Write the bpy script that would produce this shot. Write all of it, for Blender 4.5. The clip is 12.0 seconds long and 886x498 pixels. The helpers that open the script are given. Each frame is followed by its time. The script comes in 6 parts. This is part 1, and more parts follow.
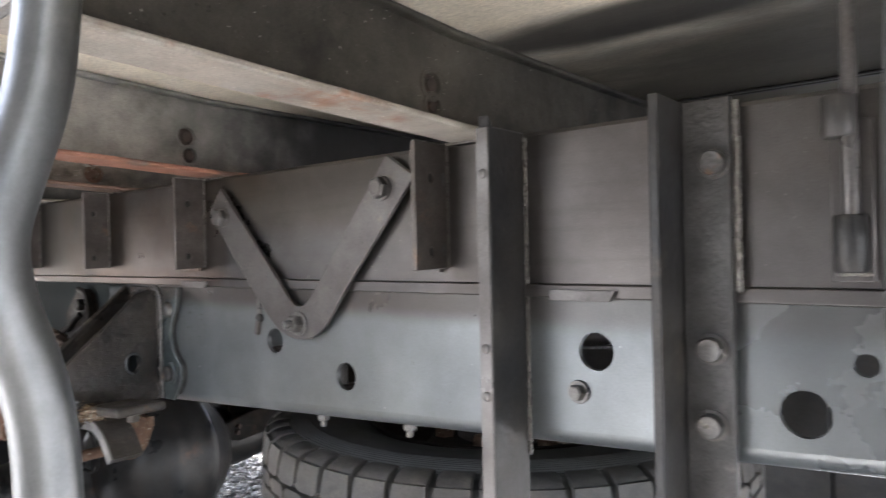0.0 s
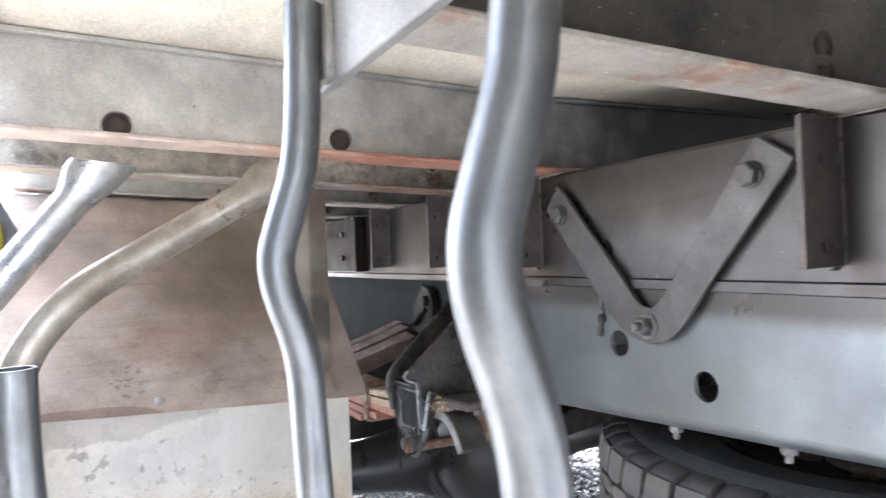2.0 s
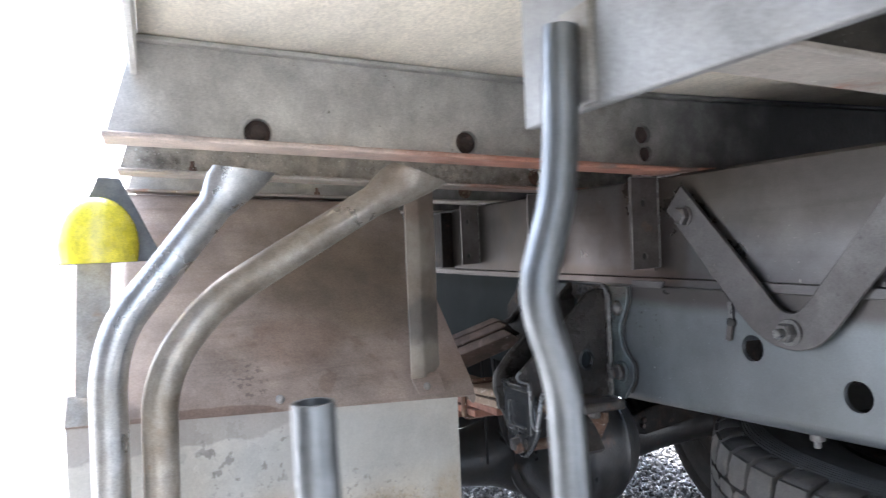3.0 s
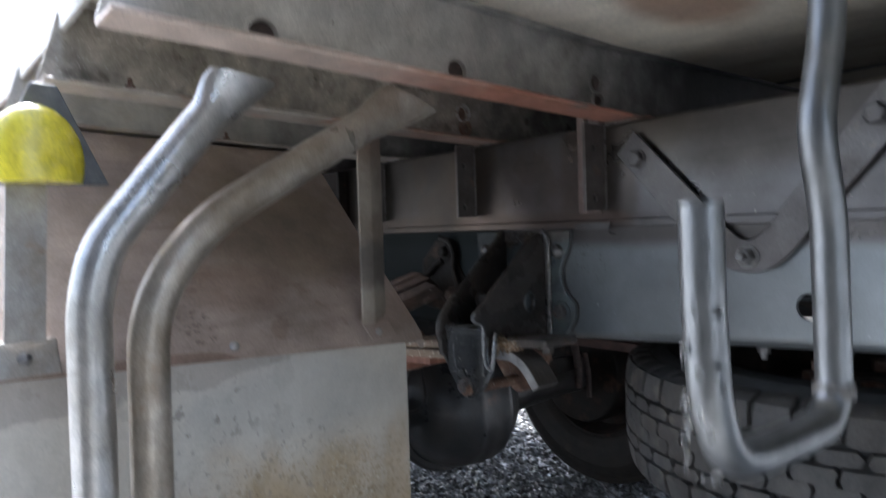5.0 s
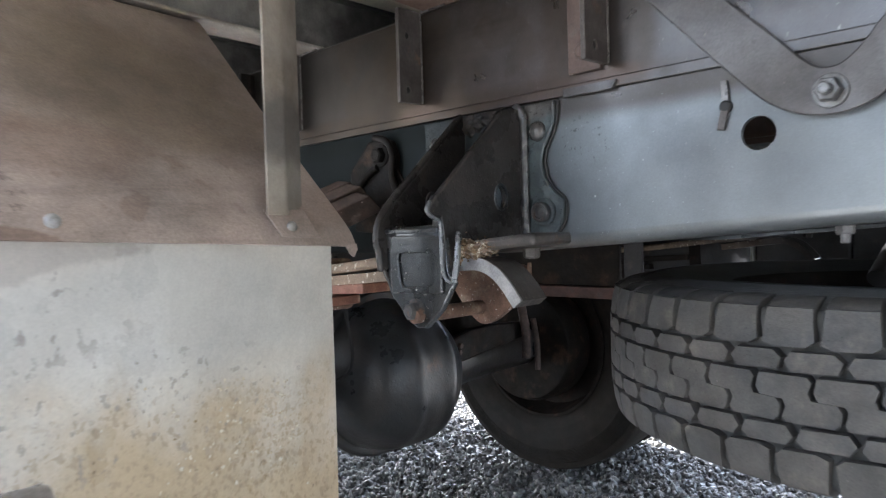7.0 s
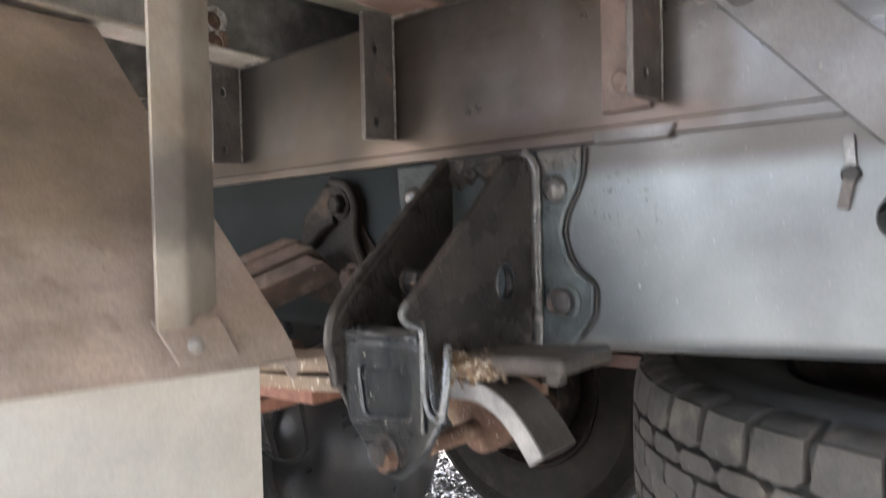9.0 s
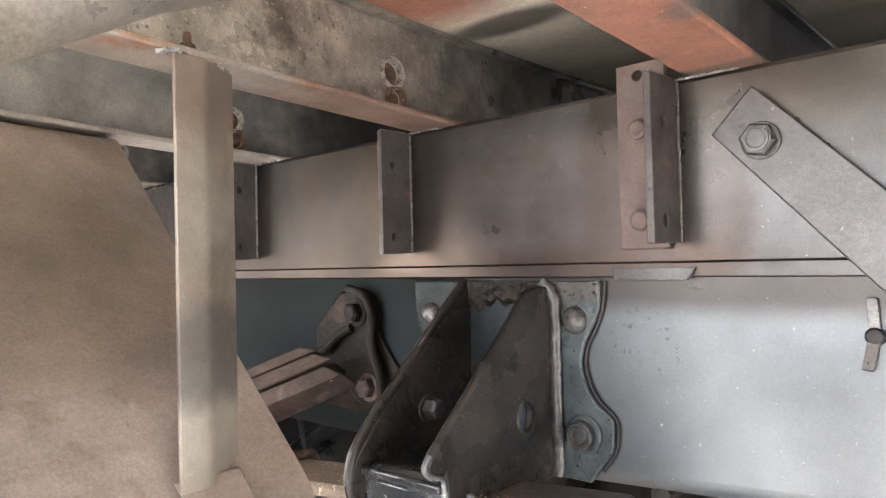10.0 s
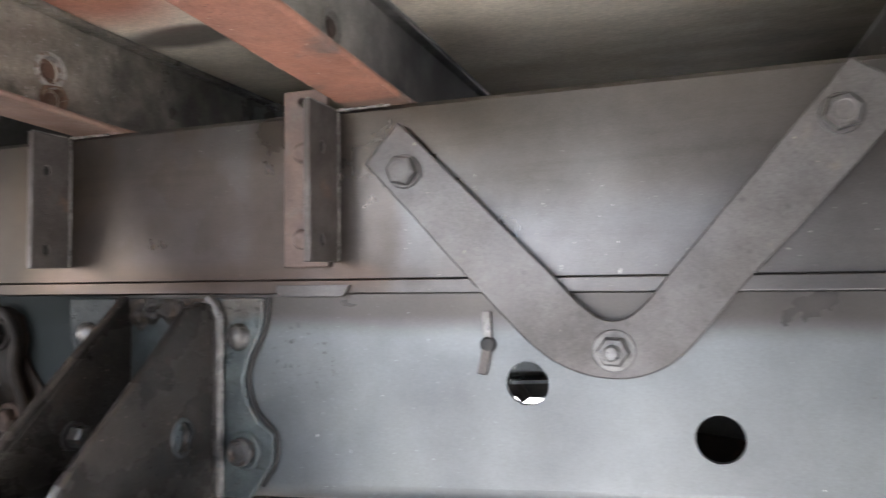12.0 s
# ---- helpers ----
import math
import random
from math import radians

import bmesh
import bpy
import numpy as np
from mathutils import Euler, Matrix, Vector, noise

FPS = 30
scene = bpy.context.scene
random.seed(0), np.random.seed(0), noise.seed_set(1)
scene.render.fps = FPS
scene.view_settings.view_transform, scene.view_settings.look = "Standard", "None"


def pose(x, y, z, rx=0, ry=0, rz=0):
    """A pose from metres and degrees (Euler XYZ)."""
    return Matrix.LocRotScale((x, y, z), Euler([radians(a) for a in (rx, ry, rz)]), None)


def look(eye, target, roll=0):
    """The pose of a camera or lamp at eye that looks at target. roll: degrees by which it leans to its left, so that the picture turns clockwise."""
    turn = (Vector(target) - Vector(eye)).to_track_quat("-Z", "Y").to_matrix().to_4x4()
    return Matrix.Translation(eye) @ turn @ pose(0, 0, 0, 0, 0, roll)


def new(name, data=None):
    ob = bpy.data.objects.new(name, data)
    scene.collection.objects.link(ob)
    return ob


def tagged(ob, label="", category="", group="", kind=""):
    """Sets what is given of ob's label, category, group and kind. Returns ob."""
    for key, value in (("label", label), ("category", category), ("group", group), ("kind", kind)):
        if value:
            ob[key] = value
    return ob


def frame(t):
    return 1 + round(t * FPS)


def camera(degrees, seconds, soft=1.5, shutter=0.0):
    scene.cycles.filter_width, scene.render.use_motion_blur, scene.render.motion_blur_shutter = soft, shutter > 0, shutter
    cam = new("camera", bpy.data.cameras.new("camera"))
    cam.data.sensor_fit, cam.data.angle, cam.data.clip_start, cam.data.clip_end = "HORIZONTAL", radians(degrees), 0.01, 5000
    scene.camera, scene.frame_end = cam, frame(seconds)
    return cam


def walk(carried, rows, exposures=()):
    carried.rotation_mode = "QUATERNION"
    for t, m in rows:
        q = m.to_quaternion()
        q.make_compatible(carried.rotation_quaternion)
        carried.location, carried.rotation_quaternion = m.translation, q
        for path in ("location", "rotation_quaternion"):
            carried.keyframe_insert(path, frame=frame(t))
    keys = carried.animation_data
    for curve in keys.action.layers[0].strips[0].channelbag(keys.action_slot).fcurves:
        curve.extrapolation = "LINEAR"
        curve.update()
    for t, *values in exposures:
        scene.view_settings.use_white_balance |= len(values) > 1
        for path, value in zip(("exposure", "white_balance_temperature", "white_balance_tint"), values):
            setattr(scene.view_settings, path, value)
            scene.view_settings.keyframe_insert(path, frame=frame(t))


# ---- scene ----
cam = camera(65.4, 12.0, soft=1.2, shutter=0.5)
PATH = [
    (0, (0.674, -0.551, 0.042), (-0.592, 0.997, 0.044), -1.2),
    (0.5, (0.659, -0.541, 0.035), (-0.789, 0.838, 0.049), -1.3),
    (1, (0.648, -0.544, 0.028), (-0.944, 0.667, 0.058), -1.3),
    (1.5, (0.627, -0.553, 0.038), (-1.066, 0.513, 0.05), -2.0),
    (2, (0.604, -0.563, 0.046), (-1.19, 0.322, 0.061), -2.2),
    (2.5, (0.58, -0.586, 0.049), (-1.256, 0.208, 0.05), -2.6),
    (3, (0.559, -0.651, 0.068), (-1.288, 0.116, 0.054), -2.3),
    (4.8, (0.435, -0.84, 0.045), (-1.169, 0.353, -0.002), -1.7),
    (5, (0.43, -0.841, 0.0), (-1.124, 0.418, -0.054), -1.8),
    (5.5, (0.408, -0.844, -0.089), (-1.087, 0.483, -0.136), -1.5),
    (6, (0.376, -0.824, -0.101), (-1.083, 0.544, -0.156), -1.7),
    (6.5, (0.284, -0.765, -0.139), (-1.136, 0.644, -0.183), -1.6),
    (6.7, (0.24, -0.732, -0.152), (-1.163, 0.694, -0.19), -1.7),
    (8.3, (0.033, -0.494, -0.166), (-1.34, 0.959, -0.229), -1.4),
    (8.5, (0.03, -0.495, -0.167), (-1.323, 0.978, -0.227), -1.5),
    (9, (0.011, -0.511, -0.074), (-1.321, 0.979, -0.123), -1.3),
    (9.5, (0.003, -0.52, 0.004), (-1.338, 0.964, 0.002), -1.4),
    (10, (0.004, -0.52, 0.012), (-1.336, 0.964, 0.052), -1.4),
    (10.5, (0.013, -0.521, 0.008), (-1.314, 0.974, 0.067), -1.3),
    (11, (0.02, -0.518, 0.011), (-1.184, 1.077, 0.079), -1.2),
    (11.5, (0.037, -0.51, 0.007), (-0.885, 1.263, 0.092), -0.9),
    (12, (0.055, -0.509, 0.006), (-0.612, 1.374, 0.099), -0.7),
]
EXPOSURES = [(0, 3.35, 6300, 14), (0.5, 3.7, 6250, 14), (1, 3.95, 6150, 14), (2, 3.65, 5900, 14), (2.5, 3.4, 5850, 14), (3, 3.0, 5750, 13), (4.8, 1.9, 5650, 12), (5.5, 2.4, 5700, 11), (6.7, 2.95, 5850, 11),
             (8.3, 3.6, 6350, 13), (9, 3.65, 6450, 14), (10, 4.1, 6550, 15), (11, 4.0, 6450, 15), (12, 3.75, 6250, 15)]
walk(cam, [(t, look(e, a, r)) for t, e, a, r in PATH], exposures=EXPOSURES)

# ---------------------------------------------------------------- light
GROUND_Z = -0.90
world = bpy.data.worlds.new("sky")
scene.world = world
world.use_nodes = True
wn = world.node_tree.nodes
sky = wn.new("ShaderNodeTexSky")
sky.sky_type = "NISHITA"
sky.sun_disc = False
sky.sun_elevation, sky.sun_rotation = radians(47), radians(276)
sky.air_density, sky.dust_density, sky.ozone_density = 1.0, 4.0, 0.6
wn["Background"].inputs["Strength"].default_value = 0.15
haze = wn.new("ShaderNodeHueSaturation")
haze.inputs["Saturation"].default_value = 0.6
world.node_tree.links.new(sky.outputs["Color"], haze.inputs["Color"])
world.node_tree.links.new(haze.outputs["Color"], wn["Background"].inputs["Color"])

sun_data = bpy.data.lights.new("sun", "SUN")
sun_data.energy, sun_data.angle, sun_data.color = 5.0, radians(2), (1.0, 0.97, 0.93)
sun = new("sun", sun_data)
sun.matrix_world = look((-6.9, 0.7, 7.4), (0, 0, 0))

# ---------------------------------------------------------------- materials


def rgba(c):
    return (c[0], c[1], c[2], 1.0)


def surface(name, base, dirt, patch=None, patch_at=0.6, scale=9.0, grain=220.0, rough=0.5, rough_var=0.15, metal=0.0, bump=0.15,
            dirt_at=0.5, stretch=(1, 1, 1), specks=None, speck_scale=90.0, speck_at=0.7, coat=0.0, bump_scale=None, blots=(), mottle=0.22, pits=0.0, pit_scale=260.0, pit_dark=0.45, splash=(), streak=0.0, spec=0.5, tides=(), grain_var=0.15):
    """A worn surface: a base colour, broad dirt, optional patches (rust, primer) and fine specks, with grain and relief."""
    mat = bpy.data.materials.new(name)
    mat.use_nodes = True
    nt = mat.node_tree
    n, link = nt.nodes, nt.links.new
    bsdf = n["Principled BSDF"]
    tc = n.new("ShaderNodeTexCoord")
    mp = n.new("ShaderNodeMapping")
    mp.inputs["Scale"].default_value = stretch
    link(tc.outputs["Object"], mp.inputs["Vector"])

    def tex(s, detail=6.0, roughness=0.6, offset=0.0):
        t = n.new("ShaderNodeTexNoise")
        t.inputs["Scale"].default_value = s
        t.inputs["Detail"].default_value = detail
        t.inputs["Roughness"].default_value = roughness
        if offset:
            sh = n.new("ShaderNodeVectorMath")
            sh.inputs[1].default_value = (offset, offset * 0.7, -offset)
            link(mp.outputs["Vector"], sh.inputs[0])
            link(sh.outputs[0], t.inputs["Vector"])
        else:
            link(mp.outputs["Vector"], t.inputs["Vector"])
        return t.outputs["Fac"]

    def ramp(fac, lo, hi):
        r = n.new("ShaderNodeMapRange")
        r.interpolation_type = "SMOOTHSTEP"
        r.inputs["From Min"].default_value, r.inputs["From Max"].default_value = lo, hi
        link(fac, r.inputs["Value"])
        return r.outputs["Result"]

    def mix(fac, a, b, blend="MIX"):
        m = n.new("ShaderNodeMix")
        m.data_type, m.blend_type = "RGBA", blend
        if isinstance(fac, float):
            m.inputs["Factor"].default_value = fac
        else:
            link(fac, m.inputs["Factor"])
        for sock, v in ((m.inputs["A"], a), (m.inputs["B"], b)):
            if isinstance(v, tuple):
                sock.default_value = rgba(v)
            else:
                link(v, sock)
        return m.outputs["Result"]

    fine = tex(grain * 1.7, 2.0)
    broad = tex(scale)
    col = mix(ramp(broad, dirt_at - 0.16, dirt_at + 0.2), base, dirt)
    col = mix(ramp(tex(scale * 4.3, 5.0, 0.65, 3.1), 0.45, 0.75), col, mix(0.5, base, dirt))
    if patch:
        p = ramp(tex(scale * 1.7, 6.0, 0.62, 7.7), patch_at - 0.09, patch_at + 0.10)
        col = mix(p, col, patch)
    if specks:
        s = ramp(tex(speck_scale, 2.0, 0.5, 1.3), speck_at, speck_at + 0.05)
        col = mix(s, col, specks)
    def spot(centre, radii, edge, amount, soft=0.68):
        """A soft ragged outline round a place of the thing."""
        sub = n.new("ShaderNodeVectorMath")
        sub.operation = "SUBTRACT"
        sub.inputs[1].default_value = centre
        link(tc.outputs["Object"], sub.inputs[0])
        div = n.new("ShaderNodeVectorMath")
        div.operation = "DIVIDE"
        div.inputs[1].default_value = radii
        link(sub.outputs[0], div.inputs[0])
        ln = n.new("ShaderNodeVectorMath")
        ln.operation = "LENGTH"
        link(div.outputs[0], ln.inputs[0])
        add = n.new("ShaderNodeMath")
        add.operation = "MULTIPLY_ADD"
        link(tex(scale * 3.0, 4.0, 0.55, 4.4), add.inputs[0])
        add.inputs[1].default_value = edge
        link(ln.outputs["Value"], add.inputs[2])
        fall = n.new("ShaderNodeMapRange")
        fall.interpolation_type = "SMOOTHSTEP"
        fall.inputs["From Min"].default_value, fall.inputs["From Max"].default_value = 0.92 - soft / 2 + edge * 0.5, 0.92 + soft / 2 + edge * 0.5
        fall.inputs["To Min"].default_value, fall.inputs["To Max"].default_value = amount, 0.0
        link(add.outputs[0], fall.inputs["Value"])
        return fall.outputs["Result"]

    def times(a, b):
        m = n.new("ShaderNodeMath")
        m.operation = "MULTIPLY"
        link(a, m.inputs[0])
        link(b, m.inputs[1])
        return m.outputs[0]

    matte = None
    for centre, radii, colour, edge, amount, *dull in blots:
        here = spot(centre, radii, edge, amount, *dull[1:])
        col = mix(here, col, colour)
        if dull:
            matte = here
    for centre, radii, colour, edge, amount in tides:
        col = mix(spot(centre, radii, edge, amount, 0.08), col, colour)
    for centre, radii, colour, edge, amount, size, at in splash:
        # small wet or rusty marks gathered in one place
        marks = ramp(tex(size, 3.0, 0.55, 6.1 + size * 0.01), at, at + 0.06)
        col = mix(times(spot(centre, radii, edge, amount), marks), col, colour)
    if streak:
        sm = n.new("ShaderNodeMapping")
        sm.inputs["Scale"].default_value = (6, 6, 90)
        link(tc.outputs["Object"], sm.inputs["Vector"])
        st = n.new("ShaderNodeTexNoise")
        st.inputs["Scale"].default_value = 1.0
        st.inputs["Detail"].default_value = 5.0
        link(sm.outputs["Vector"], st.inputs["Vector"])
        col = mix(times(ramp(st.outputs["Fac"], 0.5, 0.72), ramp(tex(scale * 0.9, 3.0, 0.5, 8.8), 0.35, 0.65)), col, mix(streak, col, (dirt[0] * 0.45, dirt[1] * 0.42, dirt[2] * 0.4)))
    pit = None
    if pits:
        vo = n.new("ShaderNodeTexVoronoi")
        vo.inputs["Scale"].default_value = pit_scale
        link(mp.outputs["Vector"], vo.inputs["Vector"])
        near = n.new("ShaderNodeMapRange")
        near.interpolation_type = "SMOOTHSTEP"
        near.inputs["From Min"].default_value, near.inputs["From Max"].default_value = 0.10, 0.26
        near.inputs["To Min"].default_value, near.inputs["To Max"].default_value = 1.0, 0.0
        link(vo.outputs["Distance"], near.inputs["Value"])
        pit = times(near.outputs["Result"], ramp(tex(scale * 1.9, 6.0, 0.7, 11.0), 0.44, 0.60))
        col = mix(times(pit, ramp(tex(pit_scale * 0.4, 1.0, 0.5, 2.9), 0.3, 0.6)), col, mix(1.0 - pit_dark, col, (0.012, 0.010, 0.009)))
    g = n.new("ShaderNodeMapRange")
    g.inputs["From Min"].default_value, g.inputs["From Max"].default_value = 0.36, 0.64
    g.inputs["To Min"].default_value, g.inputs["To Max"].default_value = 1.0 - grain_var, 1.0 + grain_var
    both = n.new("ShaderNodeMath")
    both.operation = "MULTIPLY_ADD"
    both.inputs[1].default_value = 0.5
    link(tex(grain * 3.6, 1.0, 0.5, 12.7), both.inputs[0])
    half = n.new("ShaderNodeMath")
    half.operation = "MULTIPLY"
    half.inputs[1].default_value = 0.5
    link(fine, half.inputs[0])
    link(half.outputs[0], both.inputs[2])
    link(both.outputs[0], g.inputs["Value"])
    gc = n.new("ShaderNodeCombineColor")
    for s in ("Red", "Green", "Blue"):
        link(g.outputs["Result"], gc.inputs[s])
    col = mix(1.0, col, gc.outputs["Color"], "MULTIPLY")
    mo = n.new("ShaderNodeMapRange")
    mo.inputs["From Min"].default_value, mo.inputs["From Max"].default_value = 0.32, 0.68
    mo.inputs["To Min"].default_value, mo.inputs["To Max"].default_value = 1.0 - mottle, 1.0 + mottle * 0.8
    link(tex(scale * 2.6, 5.0, 0.6, 9.3), mo.inputs["Value"])
    mc = n.new("ShaderNodeCombineColor")
    for s in ("Red", "Green", "Blue"):
        link(mo.outputs["Result"], mc.inputs[s])
    col = mix(1.0, col, mc.outputs["Color"], "MULTIPLY")
    link(col, bsdf.inputs["Base Color"])
    rr = n.new("ShaderNodeMapRange")
    rr.inputs["From Min"].default_value, rr.inputs["From Max"].default_value = 0.3, 0.7
    rr.inputs["To Min"].default_value, rr.inputs["To Max"].default_value = max(0.03, rough - rough_var), min(1.0, rough + rough_var)
    link(broad, rr.inputs["Value"])
    gloss = rr.outputs["Result"]
    if matte:
        soft = n.new("ShaderNodeMix")
        link(matte, soft.inputs["Factor"])
        link(gloss, soft.inputs["A"])
        soft.inputs["B"].default_value = 0.85
        gloss = soft.outputs["Result"]
    link(gloss, bsdf.inputs["Roughness"])
    bsdf.inputs["Metallic"].default_value = metal
    bsdf.inputs["Specular IOR Level"].default_value = spec
    if matte:
        # dull blots, dirt and painted shade alike, lose the metal and the gloss
        for name_, a, b in (("Metallic", metal, 0.0), ("Specular IOR Level", spec, 0.08)):
            fade = n.new("ShaderNodeMix")
            link(matte, fade.inputs["Factor"])
            fade.inputs["A"].default_value, fade.inputs["B"].default_value = a, b
            link(fade.outputs["Result"], bsdf.inputs[name_])
    bsdf.inputs["Coat Weight"].default_value = coat
    bsdf.inputs["Coat Roughness"].default_value = 0.2
    if bump:
        b = n.new("ShaderNodeBump")
        b.inputs["Strength"].default_value = bump
        b.inputs["Distance"].default_value = 0.002
        h = n.new("ShaderNodeMath")
        h.operation = "ADD"
        link(tex(bump_scale or grain * 0.6, 4.0, 0.6, 5.5), h.inputs[0])
        link(tex(scale * 5, 3.0, 0.5, 2.2), h.inputs[1])
        height = h.outputs[0]
        if pit:
            dent = n.new("ShaderNodeMath")
            dent.operation = "MULTIPLY_ADD"
            link(pit, dent.inputs[0])
            dent.inputs[1].default_value = -pits
            link(height, dent.inputs[2])
            height = dent.outputs[0]
        link(height, b.inputs["Height"])
        link(b.outputs["Normal"], bsdf.inputs["Normal"])
    return mat


RAIL = surface("rail_paint_and_shade", (0.232, 0.252, 0.262), (0.168, 0.182, 0.189), None, scale=4, rough=0.33, rough_var=0.2, metal=0.65, bump=0.07, bump_scale=95, mottle=0.15, grain_var=0.07,
               splash=[((-0.22, 0.0, -0.09), (0.16, 3.0, 0.10), (0.44, 0.47, 0.48), 0.7, 0.5, 240, 0.66), ((-0.25, 0.0, -0.055), (0.035, 3.0, 0.03), (0.06, 0.062, 0.06), 0.6, 0.7, 150, 0.6), ((0.45, 0.0, -0.12), (0.35, 3.0, 0.08), (0.08, 0.075, 0.07), 0.7, 0.55, 120, 0.69)],
               specks=(0.5, 0.51, 0.5), speck_scale=170, speck_at=0.765,
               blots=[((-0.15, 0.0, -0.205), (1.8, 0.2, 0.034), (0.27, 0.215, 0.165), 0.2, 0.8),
                      # band under the ledge, part grime; it and the right end carry painted shade
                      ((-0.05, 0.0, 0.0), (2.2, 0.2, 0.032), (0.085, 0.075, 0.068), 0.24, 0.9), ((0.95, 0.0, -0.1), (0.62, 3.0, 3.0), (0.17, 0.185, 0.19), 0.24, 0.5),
                      ((-0.02, 0.0, -0.12), (0.16, 3.0, 0.07), (0.175, 0.183, 0.183), 0.52, 0.4),
                      # grimy dark paint ahead of the hanger, deepened to stand in for shade
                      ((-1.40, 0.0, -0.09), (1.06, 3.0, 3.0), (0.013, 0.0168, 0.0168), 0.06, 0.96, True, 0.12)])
SUBF = surface("subframe_paint_and_shade", (0.160, 0.158, 0.160), (0.104, 0.096, 0.090), (0.22, 0.20, 0.175), 0.80, scale=4, rough=0.35, metal=0.84, bump=0.05, mottle=0.24, grain_var=0.11, grain=420,
               splash=[((-0.62, 0.0, 0.07), (0.36, 3.0, 3.0), (0.075, 0.054, 0.036), 0.6, 0.25, 15, 0.50)],
               specks=(0.34, 0.325, 0.31), speck_scale=260, speck_at=0.72, streak=0.25,
               # darker ahead of the hanger, brown bands beside the cleats
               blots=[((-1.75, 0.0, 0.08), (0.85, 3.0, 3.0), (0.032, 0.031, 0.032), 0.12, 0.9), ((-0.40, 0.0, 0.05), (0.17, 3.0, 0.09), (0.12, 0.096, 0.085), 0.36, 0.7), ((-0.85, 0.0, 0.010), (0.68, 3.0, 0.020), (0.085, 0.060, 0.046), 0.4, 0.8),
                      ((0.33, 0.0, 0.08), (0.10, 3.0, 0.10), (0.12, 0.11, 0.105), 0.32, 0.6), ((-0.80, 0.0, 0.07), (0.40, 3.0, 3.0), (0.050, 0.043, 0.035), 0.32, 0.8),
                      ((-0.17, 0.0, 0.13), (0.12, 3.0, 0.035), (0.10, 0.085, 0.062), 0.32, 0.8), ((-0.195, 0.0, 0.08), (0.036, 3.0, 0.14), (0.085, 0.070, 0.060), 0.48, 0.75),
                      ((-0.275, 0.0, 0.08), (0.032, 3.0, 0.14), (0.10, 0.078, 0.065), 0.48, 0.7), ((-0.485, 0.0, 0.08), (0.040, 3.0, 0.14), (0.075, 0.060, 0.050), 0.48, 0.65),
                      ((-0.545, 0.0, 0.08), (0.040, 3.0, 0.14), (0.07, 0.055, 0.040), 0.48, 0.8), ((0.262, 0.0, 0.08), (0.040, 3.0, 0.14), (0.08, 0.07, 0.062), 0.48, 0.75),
                      # right end and upper middle darkened in the colour in place of shade
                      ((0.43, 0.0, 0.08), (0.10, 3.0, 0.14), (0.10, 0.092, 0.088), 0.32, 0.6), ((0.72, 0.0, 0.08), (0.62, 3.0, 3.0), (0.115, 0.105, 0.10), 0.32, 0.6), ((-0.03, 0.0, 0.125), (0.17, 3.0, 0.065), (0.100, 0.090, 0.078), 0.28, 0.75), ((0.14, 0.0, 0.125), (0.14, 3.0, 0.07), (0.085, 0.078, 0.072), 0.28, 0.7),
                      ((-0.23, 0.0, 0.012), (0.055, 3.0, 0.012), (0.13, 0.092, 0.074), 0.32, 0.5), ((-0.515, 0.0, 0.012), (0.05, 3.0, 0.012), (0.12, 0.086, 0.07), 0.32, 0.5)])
STRAP = surface("strap_paint", (0.145, 0.139, 0.137), (0.100, 0.092, 0.087), (0.20, 0.165, 0.135), 0.66, scale=9, rough=0.38, metal=0.6, bump=0.16, mottle=0.16, pits=0.3, pit_scale=90, pit_dark=0.75,
                specks=(0.30, 0.27, 0.23), speck_scale=180, speck_at=0.74)
DARKP = surface("dark_painted_steel", (0.035, 0.036, 0.038), (0.06, 0.055, 0.05), (0.12, 0.10, 0.08), 0.68, scale=12, rough=0.45, metal=0.2, bump=0.3)
HANGER = surface("spring_hanger_paint", (0.075, 0.082, 0.086), (0.050, 0.049, 0.047), (0.090, 0.070, 0.052), 0.66, scale=14, rough=0.22, rough_var=0.12, metal=0.55, bump=0.28, mottle=0.35,
                 specks=(0.5, 0.47, 0.4), speck_scale=230, speck_at=0.70, pits=1.4, pit_scale=150, coat=0.8)
BACKPLATE = surface("bracket_paint", (0.115, 0.138, 0.142), (0.070, 0.080, 0.080), (0.10, 0.070, 0.045), 0.66, scale=20, rough=0.40, metal=0.4, bump=0.8, bump_scale=60, pits=1.5, pit_scale=180, pit_dark=0.8, coat=0.15,
                    # left part darker and dull, with a small brown spot by the right end
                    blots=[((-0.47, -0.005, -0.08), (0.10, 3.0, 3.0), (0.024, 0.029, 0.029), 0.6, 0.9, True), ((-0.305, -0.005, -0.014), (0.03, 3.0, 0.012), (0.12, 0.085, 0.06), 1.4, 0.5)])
WORNEDGE = surface("worn_bright_edge", (0.30, 0.31, 0.31), (0.16, 0.16, 0.16), (0.08, 0.07, 0.06), 0.66, scale=60, rough=0.28, metal=0.6, bump=0.3)
RIVETP = surface("greasy_steel", (0.135, 0.130, 0.125), (0.085, 0.079, 0.073), (0.20, 0.17, 0.14), 0.66, scale=45, rough=0.30, metal=0.5, bump=0.4, coat=0.3)
GREASE = surface("black_grease", (0.014, 0.013, 0.012), (0.035, 0.025, 0.018), (0.10, 0.06, 0.035), 0.64, scale=50, rough=0.42, bump=0.6, bump_scale=220, spec=0.3)
CRUST = surface("white_crust", (0.55, 0.54, 0.52), (0.40, 0.38, 0.35), (0.22, 0.14, 0.10), 0.58, scale=90, rough=0.7, bump=0.8)
